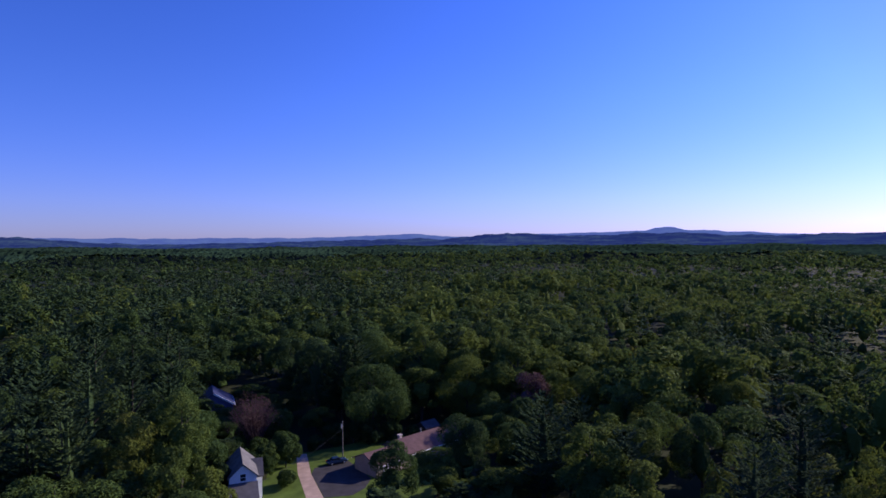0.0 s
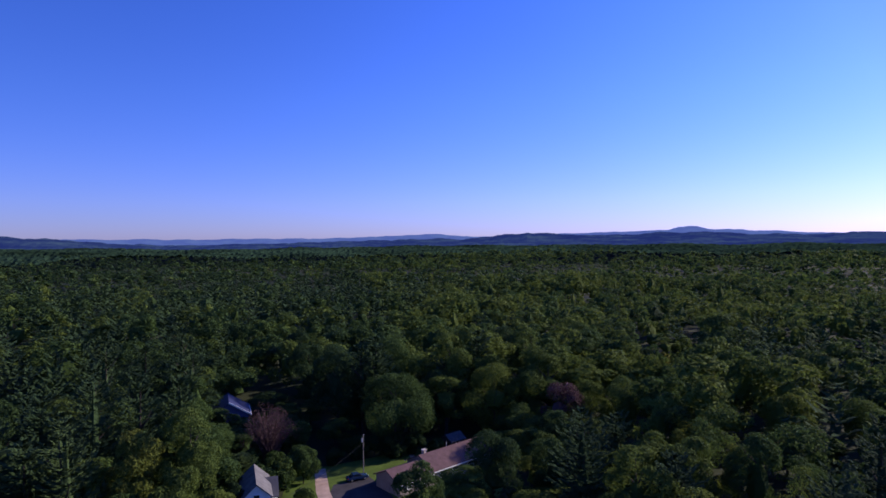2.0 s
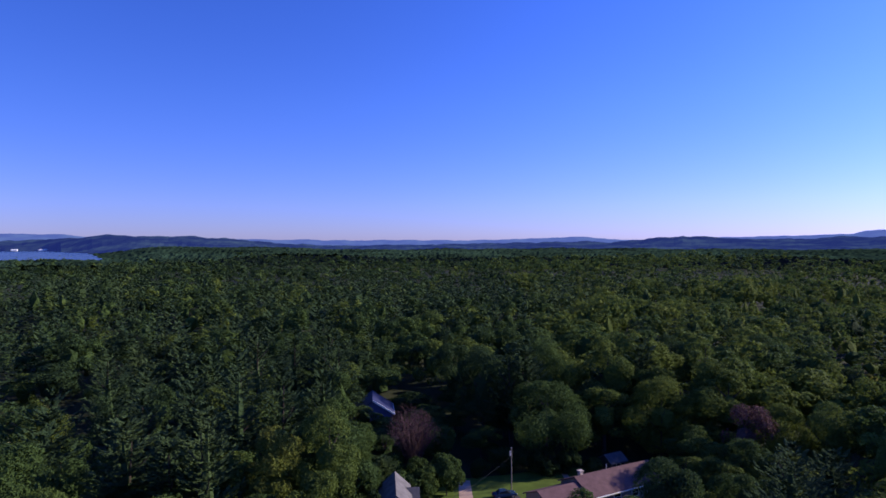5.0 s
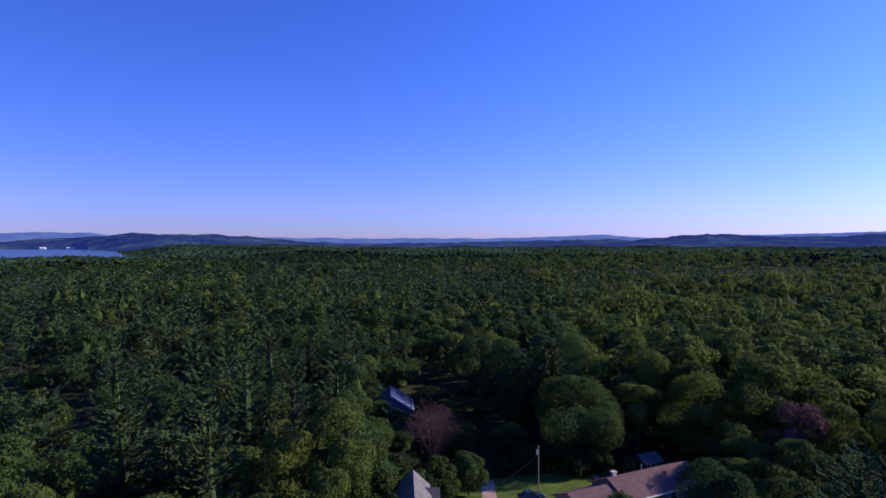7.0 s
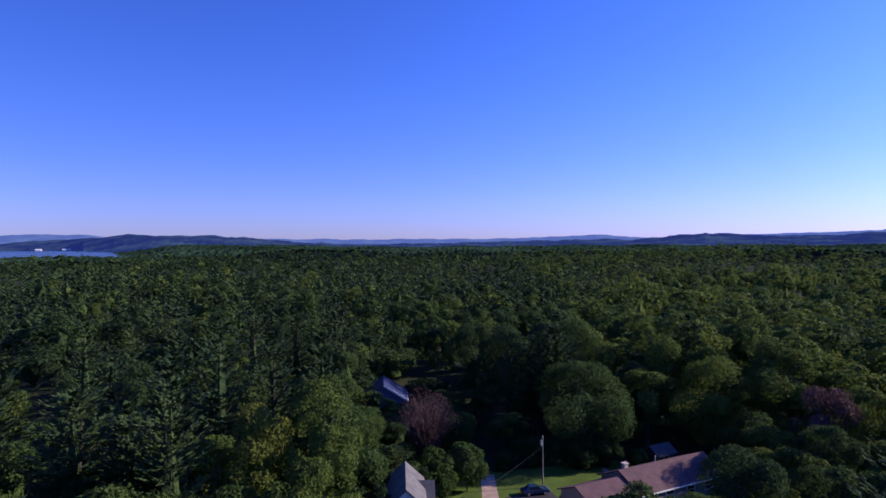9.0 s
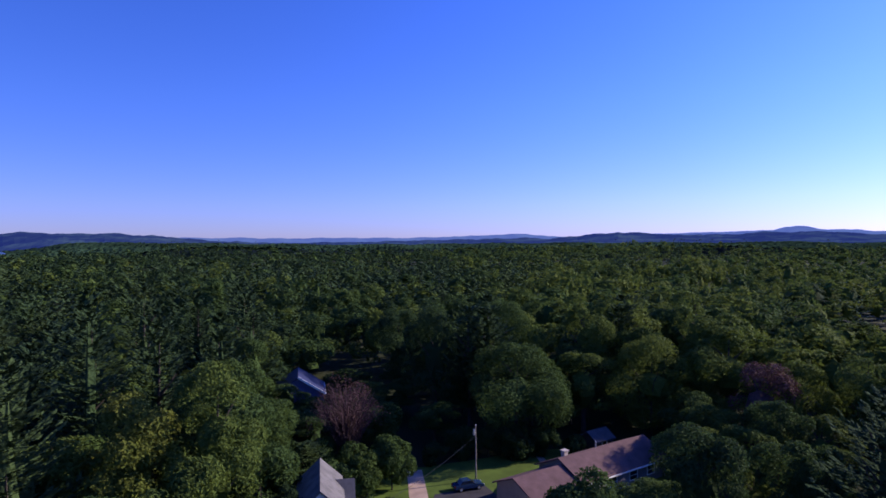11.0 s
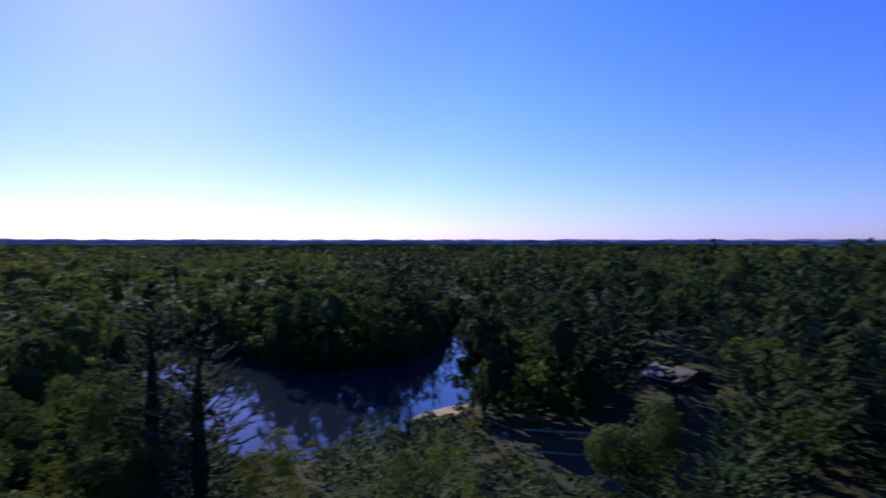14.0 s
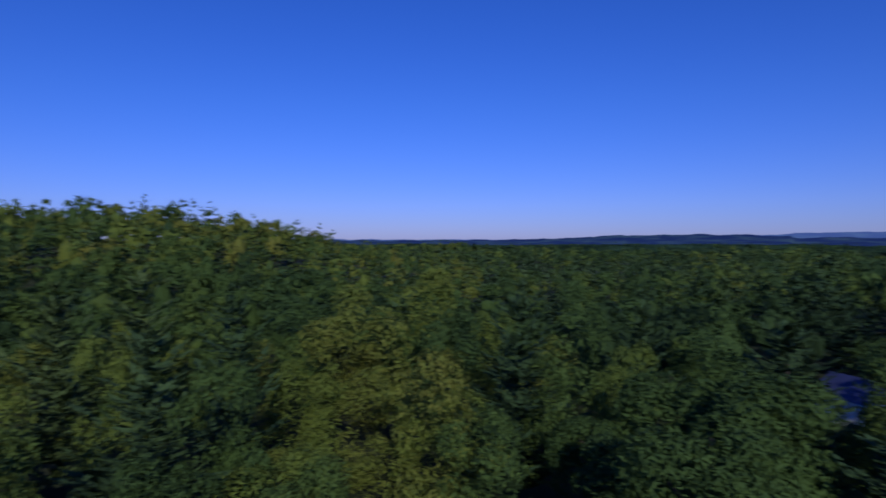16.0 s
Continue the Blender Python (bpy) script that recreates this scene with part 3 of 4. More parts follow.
# Chosen trees: kind, x, y, height, radius of the crown, tone
CHOSEN = [
    ("maple", 29.8, 113.5, 15.6, 5.6, 0.2), ("maple", 14.5, 104.7, 14.8, 4.4, 0.3), ("maple", 16.8, 154.0, 18.5, 9.0, 0.42),
    ("russet", -11.6, 147.0, 14.6, 5.8, 0.4), ("maple", -4.2, 138.5, 7.5, 3.2, 0.45), ("maple", -28.0, 109.4, 24.0, 5.0, 0.86),
    ("maple", -20.5, 110.5, 26.0, 4.6, 0.72), ("pine", -37.8, 183.7, 29.0, 5.5, 0.3), ("russet", 54.5, 144.5, 17.0, 5.6, 0.6),
    ("maple", 62.0, 147.0, 15.5, 5.8, 0.85), ("pine", 42.0, 102.5, 22.5, 5.6, 0.05), ("pine", 73.0, 77.0, 26.5, 5.0, 0.0),
    ("maple", 46.0, 80.0, 14.0, 5.0, 0.75), ("maple", 70.3, 141.6, 20.5, 5.0, 0.7), ("maple", -14.6, 102.0, 15.5, 3.8, 0.75),
    ("bush", -3.5, 127.5, 3.2, 2.0, 0.4), ("maple", 43.0, 116.0, 14.5, 5.2, 0.4), ("maple", 43.0, 160.0, 17.0, 8.5, 0.72),
    ("pine", 51.0, 90.0, 19.0, 5.0, 0.1), ("maple", -6.5, 152.0, 9.0, 3.5, 0.3), ("pine", -56.3, 125.0, 24.0, 4.6, 0.4),
    ("maple", -39.0, 107.5, 20.5, 4.6, 0.5), ("maple", -49.5, 91.5, 21.5, 5.5, 0.5), ("pine", -76.6, 147.8, 27.5, 5.0, 0.4),
    ("pine", -49.5, 162.0, 30.0, 5.2, 0.5), ("maple", 3.5, 166.5, 24.5, 7.0, 0.2), ("maple", 18.5, 176.0, 25.0, 7.5, 0.4), ("pine", 9.5, 162.0, 25.5, 5.0, 0.3), ("maple", -4.0, 188.0, 22.0, 6.5, 0.1),
    ("maple", -29.5, 160.5, 21.0, 4.2, 0.35), ("pine", -32.0, 168.0, 27.0, 4.8, 0.3), ("maple", -27.0, 150.5, 17.0, 4.0, 0.45),
    ("maple", 85.0, 203.0, 21.5, 9.5, 0.35), ("maple", 50.5, 132.5, 15.5, 5.0, 0.35), ("pine", 55.0, 116.4, 17.0, 4.5, 0.3),
    ("maple", 69.6, 96.0, 19.0, 5.0, 0.4), ("pine", 58.7, 69.5, 24.0, 5.0, 0.05), ("maple", 69.5, 229.0, 17.0, 8.0, 0.3),
    ("maple", 96.4, 121.3, 16.5, 6.0, 0.75), ("maple", 109.0, 113.0, 17.5, 6.0, 0.75), ("pine", -31.8, 124.4, 28.5, 4.6, 0.35),
    ("maple", -21.8, 132.5, 15.8, 4.0, 0.35), ("pine", -37.7, 120.2, 31.0, 4.8, 0.4), ("maple", -20.5, 102.5, 19.5, 4.0, 0.6),
    ("maple", -23.0, 123.5, 23.0, 4.2, 0.4), ("pine", -45.0, 176.0, 27.0, 5.0, 0.35), ("maple", 30.0, 168.0, 15.0, 6.5, 0.4),
    ("bush", -9.0, 133.5, 5.0, 3.0, 0.4), ("bush", -12.5, 138.0, 4.5, 2.8, 0.3), ("bush", -6.5, 143.5, 4.5, 2.6, 0.35), ("bush", 2.5, 148.5, 3.0, 2.4, 0.3),
    ("russet", -55.0, -38.0, 15.0, 4.2, 0.5), ("maple", -35.0, 13.0, 13.0, 4.0, 1.0), ("bare", -3.4, -10.0, 14.5, 4.5, 0.5),
    ("maple", 110.0, -53.0, 11.0, 3.6, 0.9), ("maple", 103.0, -62.0, 10.5, 3.2, 0.85), ("maple", 60.0, 24.0, 12.5, 5.5, 0.5),
    ("bush", 26.0, 150.5, 3.2, 2.2, 0.2), ("bush", -15.0, 128.0, 4.0, 2.6, 0.45),
    # Two dark crowns added over the farmhouse's left roof slope, imitating its shade.
    ("maple", -14.7, 114.6, 11.0, 2.5, 0.05), ("maple", -15.3, 119.4, 12.0, 2.8, 0.05),
    ("bush", 11.5, 151.0, 4.5, 3.0, 0.1), ("bush", 16.0, 150.0, 5.0, 3.2, 0.12), ("bush", 20.8, 150.6, 4.6, 3.0, 0.1), ("bush", 7.0, 151.5, 5.0, 3.0, 0.08),
    ("bush", -15.5, 144.5, 5.5, 3.2, 0.3), ("bush", -10.5, 143.0, 5.0, 3.0, 0.3), ("maple", -7.6, 136.0, 7.0, 3.0, 0.4), ("maple", -12.6, 133.0, 6.5, 3.0, 0.35),
]


def wood_rows(r0, r1, spacing, seed, keep):
    """Jittered places of trees between two distances from the middle."""
    rng = np.random.default_rng(seed)
    g = np.arange(-r1, r1, spacing)
    X, Y = np.meshgrid(g, g)
    X, Y = X.ravel() + rng.uniform(-0.42, 0.42, X.size) * spacing + CX, Y.ravel() + rng.uniform(-0.42, 0.42, X.size) * spacing + CY
    r = np.hypot(X - CX, Y - CY)
    ok = (r >= r0) & (r < r1) & keep(X, Y)
    for poly in OPEN + [POND, POND_2, LAKE]:
        ok &= ~inside(X, Y, poly)
    for poly in (POND, POND_2):
        ok &= edge_distance(X, Y, poly) > 0.6
    for _, x, y, _, rad, _ in CHOSEN:
        ok &= np.hypot(X - x, Y - y) > rad * 0.85
    return X[ok], Y[ok], rng


def stand(X, Y):
    """Share of pines over the wood, drifting slowly."""
    v = 0.5 + 0.3 * np.sin(X / 47 + 1.3) * np.cos(Y / 61) + 0.25 * np.sin(X / 131 - Y / 103)
    v = v - 0.35 * soft_step(X, 20, 60) * (Y > 40) - 0.1 * (X > 45) * (Y < 35) * (Y > -60)
    return np.clip(v, 0.06, 0.85)


def canopy_height(X, Y, rng):
    far = soft_step(np.hypot(X - CX, Y - CY), 150, 260)
    old = soft_step(np.sin(X / 95 + Y / 41) + np.sin(Y / 67 - X / 150 + 2), 0.1, 0.35)
    return 17.5 + 2.5 * np.sin(X / 39) * np.cos(Y / 33 + 1) + rng.normal(0, 3.6, len(X)) + far * (6 * old - 2.5)


LOW = [(64, 74), (62, 20), (66, -12), (73, -12), (76, 14), (84, 28), (100, 34), (112, 38), (106, 78)]


def height_cap(X, Y):
    """Low scrub by the pond, lower wood under the flight path."""
    d = np.hypot(X - CX, Y - CY)
    glade = inside(X, Y, [(-22, 136), (-13, 136), (-13, 150), (4, 150), (4, 200), (-14, 204), (-25, 188), (-24, 165)])
    yard = inside(X, Y, [(34, 112), (66, 112), (72, 152), (38, 160)])
    ahead = inside(X, Y, [(-22, 60), (44, 60), (40, 112), (24, 118), (-12, 104)])
    # gaps in the wood through which the houses and the deck are seen
    views = np.zeros(np.shape(X), bool)
    for poly in ([(-62, 86), (-96, 100), (-92, 120), (-60, 102)], [(48, -50), (62, -50), (80, -92), (58, -92)], [(-30, 22), (-46, 12), (-56, -6), (-40, -12)]):
        views |= inside(X, Y, poly)
    head = np.degrees(np.arctan2(X - CX, Y - CY))
    sight = np.full(np.shape(X), 40.0)
    for h0, h1, reach, fall in ((79, 105, 98, 0.288), (105, 127, 88, 0.372), (132, 143, 78, 0.385), (37, 44, 80, 0.36)):
        sight = np.where((head > h0) & (head < h1) & (d < reach) & (d > 25), np.clip(31.2 - fall * d, 1.5, 40), sight)
    hollow = inside(X, Y, [(-116, 150), (-96, 130), (-72, 132), (-70, 150), (-95, 172), (-116, 178)])
    return np.minimum(sight, np.where(views, 8.5, np.where(hollow, 6.0, np.where(ahead, 9.0, np.where(yard, 11.0, np.where(glade, 8.0, np.where(inside(X, Y, LOW), 2.4 + 0.08 * np.hypot(X - 95, Y - 48), np.where(d < 45, 13.5, 40.0))))))))


def near_zone(X, Y):
    return (np.abs(X) < 62) & (Y > 66) & (Y < 178)


# Single trees of the near wood
made = {}


def plant(kind, seed, x, y, height, radius, turn, tone_label):
    base_h, base_r = (20.0, 4.9) if kind != "pine" else (22.0, 4.3)
    m = pose(x, y, float(ground(x, y)), 0, 0, turn) @ Matrix.Diagonal((radius / base_r, radius / base_r, height / base_h, 1))
    if (kind, seed) not in made:
        ob = make_tree("pine" if kind == "pine" else "maple", seed, base_h, base_r, 1.0, label=tone_label)
        ob.matrix_basis = m
        made[kind, seed] = ob
        return ob
    ob = copy_thing(made[kind, seed], Matrix())
    ob.matrix_basis = m
    ob["label"] = tone_label
    return ob


X, Y, rng = wood_rows(0, 150, 8.3, 3, near_zone)
hs, ps = canopy_height(X, Y, rng), stand(X, Y)
for x, y, h, p in zip(X.tolist(), Y.tolist(), hs.tolist(), ps.tolist()):
    is_pine = rng.random() < p
    kind = "pine" if is_pine else "maple"
    h = float(np.clip(h * (1.15 if is_pine else 1.0), 9, 27))
    h = min(h, float(height_cap(x, y)) * rng.uniform(0.8, 1.1))
    rad = (3.4 + 0.06 * h if is_pine else 3.9 + 0.09 * h) * rng.uniform(0.8, 1.3)
    plant(kind, int(rng.integers(21, 25) if is_pine else (rng.integers(31, 35) if x > 24 else rng.integers(11, 17))), x, y, h, rad, rng.uniform(0, 360),
          "dark green white pine with tiered boughs in the wood" if is_pine else "green broadleaf tree with a rounded crown in the wood")

for n, (kind, x, y, h, rad, tone) in enumerate(CHOSEN):
    if (kind == "russet" and y > 146) or kind == "bare":
        ob = bare_tree(60 + n, h, rad, kind == "bare")
    elif kind == "russet":
        ob = make_tree("maple", 60 + n, h, rad, 0.6, RUSSET, "russet_tree", "thin purplish-brown tree with bare twigs showing")
    elif kind == "bush":
        ob = make_tree("bush", 60 + n, h, rad, 0.4, None, "bush", "rounded green bush on the grass verge")
        ob["category"] = "bush"
    else:
        ob = make_tree(kind, 60 + n, h, rad, 1.0 * max(0.7, 1.15 * (rad / 4.9) ** 1.5) if kind != "pine" else 1.6, label="tall dark pine with level boughs" if kind == "pine" else ("large yellow-green broadleaf tree" if tone > 0.6 else "dense dark green rounded broadleaf tree"))
    ob.matrix_basis = pose(x, y, float(ground(x, y)), 0, 0, 40 * n)
    crown = next((c for c in ob.children if c.name.startswith("crown")), None)
    if crown is None:
        continue
    a = crown.data.attributes["tone"]
    a.data.foreach_set("value", np.full(len(crown.data.vertices), tone, np.float32))


def forest(name, X, Y, rng, models, label, broad):
    """Many trees as one body of wood; broad: the least and the greatest breadth of the crowns."""
    hs, ps = canopy_height(X, Y, rng), stand(X, Y)
    zs = ground(X, Y)
    caps = height_cap(X, Y)
    pines = rng.random(len(X)) < ps
    for kind, mat in (("pine", NEEDLE), ("maple", LEAF)):
        vs, fs, ts, at = [], [], [], 0
        for i in np.nonzero(pines if kind == "pine" else ~pines)[0]:
            v, f = models[kind][int(rng.integers(len(models[kind])))]
            h = float(np.clip(hs[i] * (1.15 if kind == "pine" else 1.0), 9, 29))
            h = min(h, caps[i] * rng.uniform(0.8, 1.05))
            w = (rng.uniform(0.75, 1.1) if kind == "pine" else rng.uniform(*broad)) * (0.6 + 0.4 * h / 18) * min(1.0, max(0.3, h / 9))
            a = rng.uniform(0, 6.28)
            c, s = math.cos(a) * w, math.sin(a) * w
            t = v @ np.array([[c, s, 0], [-s, c, 0], [0, 0, h / 20]])
            vs.append(t + [X[i], Y[i], zs[i]])
            fs.append(f + at)
            at += len(v)
            # Tone also holds shore-road shade and dark pines, southwestern sun and light firs.
            ts.append(np.full(len(v), float(np.clip(rng.normal(0.38 + 0.3 * (X[i] > 30) * (Y[i] > 45) - 0.2 * (X[i] > 45) * (Y[i] < 35) * (Y[i] > -60) + 0.06 * (Y[i] < 60) + 0.14 * (X[i] < -20) * (Y[i] < 55), 0.26), 0, 0.82))))
        if not vs:
            continue
        me = sheet(name, np.concatenate(vs), np.concatenate(fs), mat, False, np.concatenate(ts))
        tagged(new(name + ("_pines" if kind == "pine" else "_broadleaves"), me), label + (" of dark pines" if kind == "pine" else " of green broadleaf trees"), "forest", kind="stuff")


def models(clumps, size, lobes, pines, skirt):
    """Seven crowns of each kind; pines: whorls, arms, length and width of a spray, sprays on an arm."""
    return {"maple": [broadleaf(100 + k, 20, 4.9, clumps, size, lobes, 1 if 60 < clumps < 1400 else 0, 0.14, sprays, 0.36, skirt) for k in range(7)],
            "pine": [pine(120 + k, 20, 5.6, *pines, 0, False) for k in range(7)]}


def north(x, y):
    """The side of the wood that lies before the flight."""
    return (y > CY) & (np.abs(x) < 1.3 * (y - CY) + 20)


for name, r0, r1, spacing, seed, ahead, around, label in (
        ("close_wood", 0, 95, 7.4, 5, None, (2300, 0.4, 14, (13, 8, 1.7, 0.85, 10), 0.2), "dense wood close by"),
        ("middle_wood", 95, 215, 10.0, 8, (1250, 0.72, 11, (12, 8, 2.0, 1.05, 6), 0.3), (420, 1.0, 10, (10, 7, 2.5, 1.5, 4), 0.35), "dense wood"),
        ("outer_wood", 215, 480, 10.2, 6, (165, 1.3, 7, (8, 7, 2.9, 1.8, 2), 0.45), (70, 1.8, 7, (7, 6, 3.4, 2.2, 1), 0.45), "dense wood farther off"),
        ("far_wood", 480, 1000, 12.4, 7, (36, 2.5, 5, (5, 5, 4.2, 3.0, 1), 0.5), (26, 2.9, 5, (5, 5, 4.2, 3.0, 1), 0.5), "distant wood")):
    if ahead:
        X, Y, rng = wood_rows(r0, r1, spacing, seed, lambda x, y: north(x, y) & ~near_zone(x, y))
        forest(name + "_ahead", X, Y, rng, models(*ahead), label, (0.9, 1.8))
        X, Y, rng = wood_rows(r0, r1, spacing, seed, lambda x, y: ~north(x, y) & ~near_zone(x, y))
    else:
        X, Y, rng = wood_rows(r0, r1, spacing, seed, lambda x, y: ~near_zone(x, y))
    forest(name, X, Y, rng, models(*around), label, (0.6, 1.15) if r1 < 100 else (0.75, 1.5))


def far_canopy(X, Y, R, A):
    rng = np.random.default_rng(9)
    z = ground(X, Y) + 13 + rng.uniform(0, 4.5, X.shape) + 4 * np.sin(X / 60) * np.cos(Y / 75)
    wet = inside(X, Y, LAKE)
    return np.where(wet, -6, z)


v, f = polar(985, 2050, 56, 1600, far_canopy)
tagged(new("distant_forest", sheet("distant_forest", v, f, FAR_CANOPY, False)), "endless dark green forest canopy reaching the hills", "forest", kind="stuff")
# Both sheets glow faintly blue in place of haze.
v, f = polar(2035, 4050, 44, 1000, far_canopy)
tagged(new("distant_hills", sheet("distant_hills", v, f, DISTANCE, False)), "low wooded hills on the horizon, glowing blue for haze", "backdrop", kind="structure")
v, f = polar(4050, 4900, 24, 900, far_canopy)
tagged(new("distant_range", sheet("distant_range", v, f, FAR_DISTANCE, True)), "range behind the hills, glowing pale blue for haze", "backdrop", kind="structure")

# scrub along the banks
bank = []
rng = np.random.default_rng(31)
for poly in (POND, POND_2):
    mx, my = sum(p[0] for p in poly) / len(poly), sum(p[1] for p in poly) / len(poly)
    for (ax, ay), (bx, by) in zip(poly, poly[1:] + poly[:1]):
        n = max(1, int(math.hypot(bx - ax, by - ay) / 1.6))
        for k in range(n):
            x, y = ax + (bx - ax) * (k + rng.uniform(0, 1)) / n, ay + (by - ay) * (k + rng.uniform(0, 1)) / n
            away = Vector((-(by - ay), bx - ax)).normalized()
            for s in (-1, 1):
                px, py = x + s * away.x * 1.4, y + s * away.y * 1.4
                if not inside(px, py, poly) and not inside(px, py, [(104, 44), (112, 42), (119, 26), (110, 22), (102, 34)]):
                    bank.append((px, py))
gx, gy = np.meshgrid(np.arange(58, 130, 3.6), np.arange(-20, 80, 3.6))
gx, gy = gx.ravel() + rng.uniform(-1.5, 1.5, gx.size), gy.ravel() + rng.uniform(-1.5, 1.5, gx.size)
fill = inside(gx, gy, LOW) & ~inside(gx, gy, POND) & ~inside(gx, gy, SHORE_ROAD) & ~inside(gx, gy, [(66, 30), (80, 32), (76, 2), (68, 0)])
bank += list(zip(gx[fill].tolist(), gy[fill].tolist()))
gx, gy = np.meshgrid(np.arange(80, 260, 4.2), np.arange(-40, 130, 4.2))
gx, gy = gx.ravel() + rng.uniform(-1.8, 1.8, gx.size), gy.ravel() + rng.uniform(-1.8, 1.8, gx.size)
fill = (edge_distance(gx, gy, POND) < 22) & ~inside(gx, gy, POND) & ~inside(gx, gy, LOW) & ~inside(gx, gy, SHORE_ROAD)
bank += list(zip(gx[fill].tolist(), gy[fill].tolist()))
bx_, by_ = np.array(bank).T
small = [broadleaf(200 + k, 3.2, 1.9, 75, 0.75, 7, 0, 0.0, sprays) for k in range(5)]
vs, fs, ts, at = [], [], [], 0
for x, y, z in zip(bx_, by_, ground(bx_, by_)):
    v, f = small[int(rng.integers(5))]
    low_down = bool(inside(x, y, LOW))
    v = v * [1, 1, rng.uniform(0.5, 0.9) if low_down else rng.uniform(0.6, 1.6)] * (rng.uniform(0.6, 1.1) if low_down else rng.uniform(1.0, 2.2))
    vs.append(v + [x, y, z - 0.2])
    fs.append(f + at)
    at += len(v)
    ts.append(np.full(len(v), np.clip(rng.normal(0.4, 0.25), 0, 1)))
tagged(new("bank_scrub", sheet("bank_scrub", np.concatenate(vs), np.concatenate(fs), LEAF, False, np.concatenate(ts))), "low green scrub overhanging the banks of the pond", "scrub", kind="stuff")

# ---- water ----
for poly, z, label in ((POND, -1.0, "still dark pond water reflecting trees and sky"), (POND_2, -1.0, "strip of pond water between trees"), (LAKE, 20.0, "pale blue lake far off behind the forest")):
    mx, my = sum(p[0] for p in poly) / len(poly), sum(p[1] for p in poly) / len(poly)
    grown = [(mx + (x - mx) * 1.02, my + (y - my) * 1.02) for x, y in poly]
    tagged(part("water", outline_sheet(grown, z), LAKE_WATER if poly is LAKE else WATER), label, "water", kind="structure")

# ---- ground surfaces round the houses ----
tagged(part("lawn", outline_sheet(smooth_outline([(-18, 60), (9, 60), (9, 100), (22, 103), (24, 118), (36, 124), (41, 150), (24, 156), (3, 147.5), (-7, 146.5), (-8.5, 128), (-18, 124)], 1), 0.03, 0.3), GRASS), "mown green lawn round the houses", "lawn", kind="structure")
tagged(part("road", outline_sheet([(-2.1, 146), (0.3, 146), (1.2, 133), (3.4, 120.5), (6.5, 98), (8, 60), (4.5, 60), (3.2, 98), (0.2, 120.5), (-1.6, 134)], 0.05, 0.3), GRAVEL), "pale sandy gravel lane", "road", kind="structure")
tagged(part("driveway", outline_sheet([(1.25, 133), (2.0, 136.4), (9.5, 139.2), (11.4, 134), (13.5, 127.5), (11.8, 123), (9, 120), (3.6, 120.2)], 0.055, 0.3), ASPHALT), "dark asphalt driveway beside the garage", "driveway", kind="structure")
tagged(part("path", outline_sheet([(19.7, 148.0), (20.9, 148.2), (20.6, 151.5), (19.5, 151.3)], 0.05, 0.25), GRAVEL), "short pale stone path in the lawn", "path", kind="structure")
tagged(part("shore_road", outline_sheet([(94, 31), (83, 29), (75.5, 14), (73.5, -6), (85, -8), (86, 10), (93, 25)], 0.06, 0.4), ASPHALT), "shaded asphalt road by the pond", "road", kind="structure")
tagged(part("verge", outline_sheet([(82.5, 29.5), (72, 27), (67, 8), (68, -5), (73.2, -6), (75.2, 14)], 0.05, 0.4), GRASS), "sunlit grass verge beside the shore road", "verge", kind="structure")
tagged(part("beach", outline_sheet(smooth_outline([(105, 42), (109, 41), (116, 28), (113, 25), (106, 32)], 2), -0.6, 0.8), SAND), "narrow sandy bank at the pond's edge", "beach", kind="structure")


def guard_rail(points, label):
    ob = empty("guard_rail", pose(points[0][0], points[0][1], 0), label, "guard rail", "guard rails of the shore road")
    ox, oy = points[0]
    for (ax, ay), (bx, by) in zip(points, points[1:]):
        turn, far = math.degrees(math.atan2(by - ay, bx - ax)), math.hypot(bx - ax, by - ay)
        rail = part("rail", prism([(-0.04, 0.45), (0.05, 0.5), (-0.02, 0.6), (0.05, 0.7), (-0.04, 0.75)], 0, far), STEEL, ob)
        rail.matrix_basis = pose(ax - ox, ay - oy, 0.06, 0, 0, turn)
        n = max(2, int(far / 3))
        for k in range(n):
            post = part("post", block(-0.06, 0.06, -0.12, -0.04, -0.3, 0.75), WOOD, ob)
            post.matrix_basis = pose(ax - ox + (bx - ax) * (k + 0.5) / n, ay - oy + (by - ay) * (k + 0.5) / n, 0.06, 0, 0, turn)
    return ob


guard_rail([(83, 28.6), (75.9, 14.2), (74, -4)], "pale steel guard rail along the shore road")
guard_rail([(92.6, 25.6), (86, 10.4), (85, -6)], "pale steel guard rail along the shore road")


# ---- houses ----
def window(parent, m, w=1.1, h=1.3):
    """A window on a wall; local y points out of the wall."""
    bm = bmesh.new()
    for x0, x1, z0, z1 in ((-w / 2 - 0.1, w / 2 + 0.1, h / 2, h / 2 + 0.12), (-w / 2 - 0.1, w / 2 + 0.1, -h / 2 - 0.12, -h / 2), (-w / 2 - 0.1, -w / 2, -h / 2, h / 2), (w / 2, w / 2 + 0.1, -h / 2, h / 2), (-w / 2, w / 2, -0.03, 0.03)):
        block(x0, x1, -0.04, 0.08, z0, z1, 0, bm)
    win = part("window", bm, WHITE_TRIM, parent, "white-framed window")
    win.matrix_basis = m
    part("pane", block(-w / 2, w / 2, 0.0, 0.03, -h / 2, h / 2), GLASS, win, "dark glass")
    return win


def gable_roof(length, half, eave, ridge, over=0.45, thick=0.22):
    run = (ridge - eave) / half
    lo = eave - run * over
    return prism([(-half - over, lo), (0, ridge), (half + over, lo), (half + over, lo + thick), (0, ridge + thick), (-half - over, lo + thick)], -over, length + over)


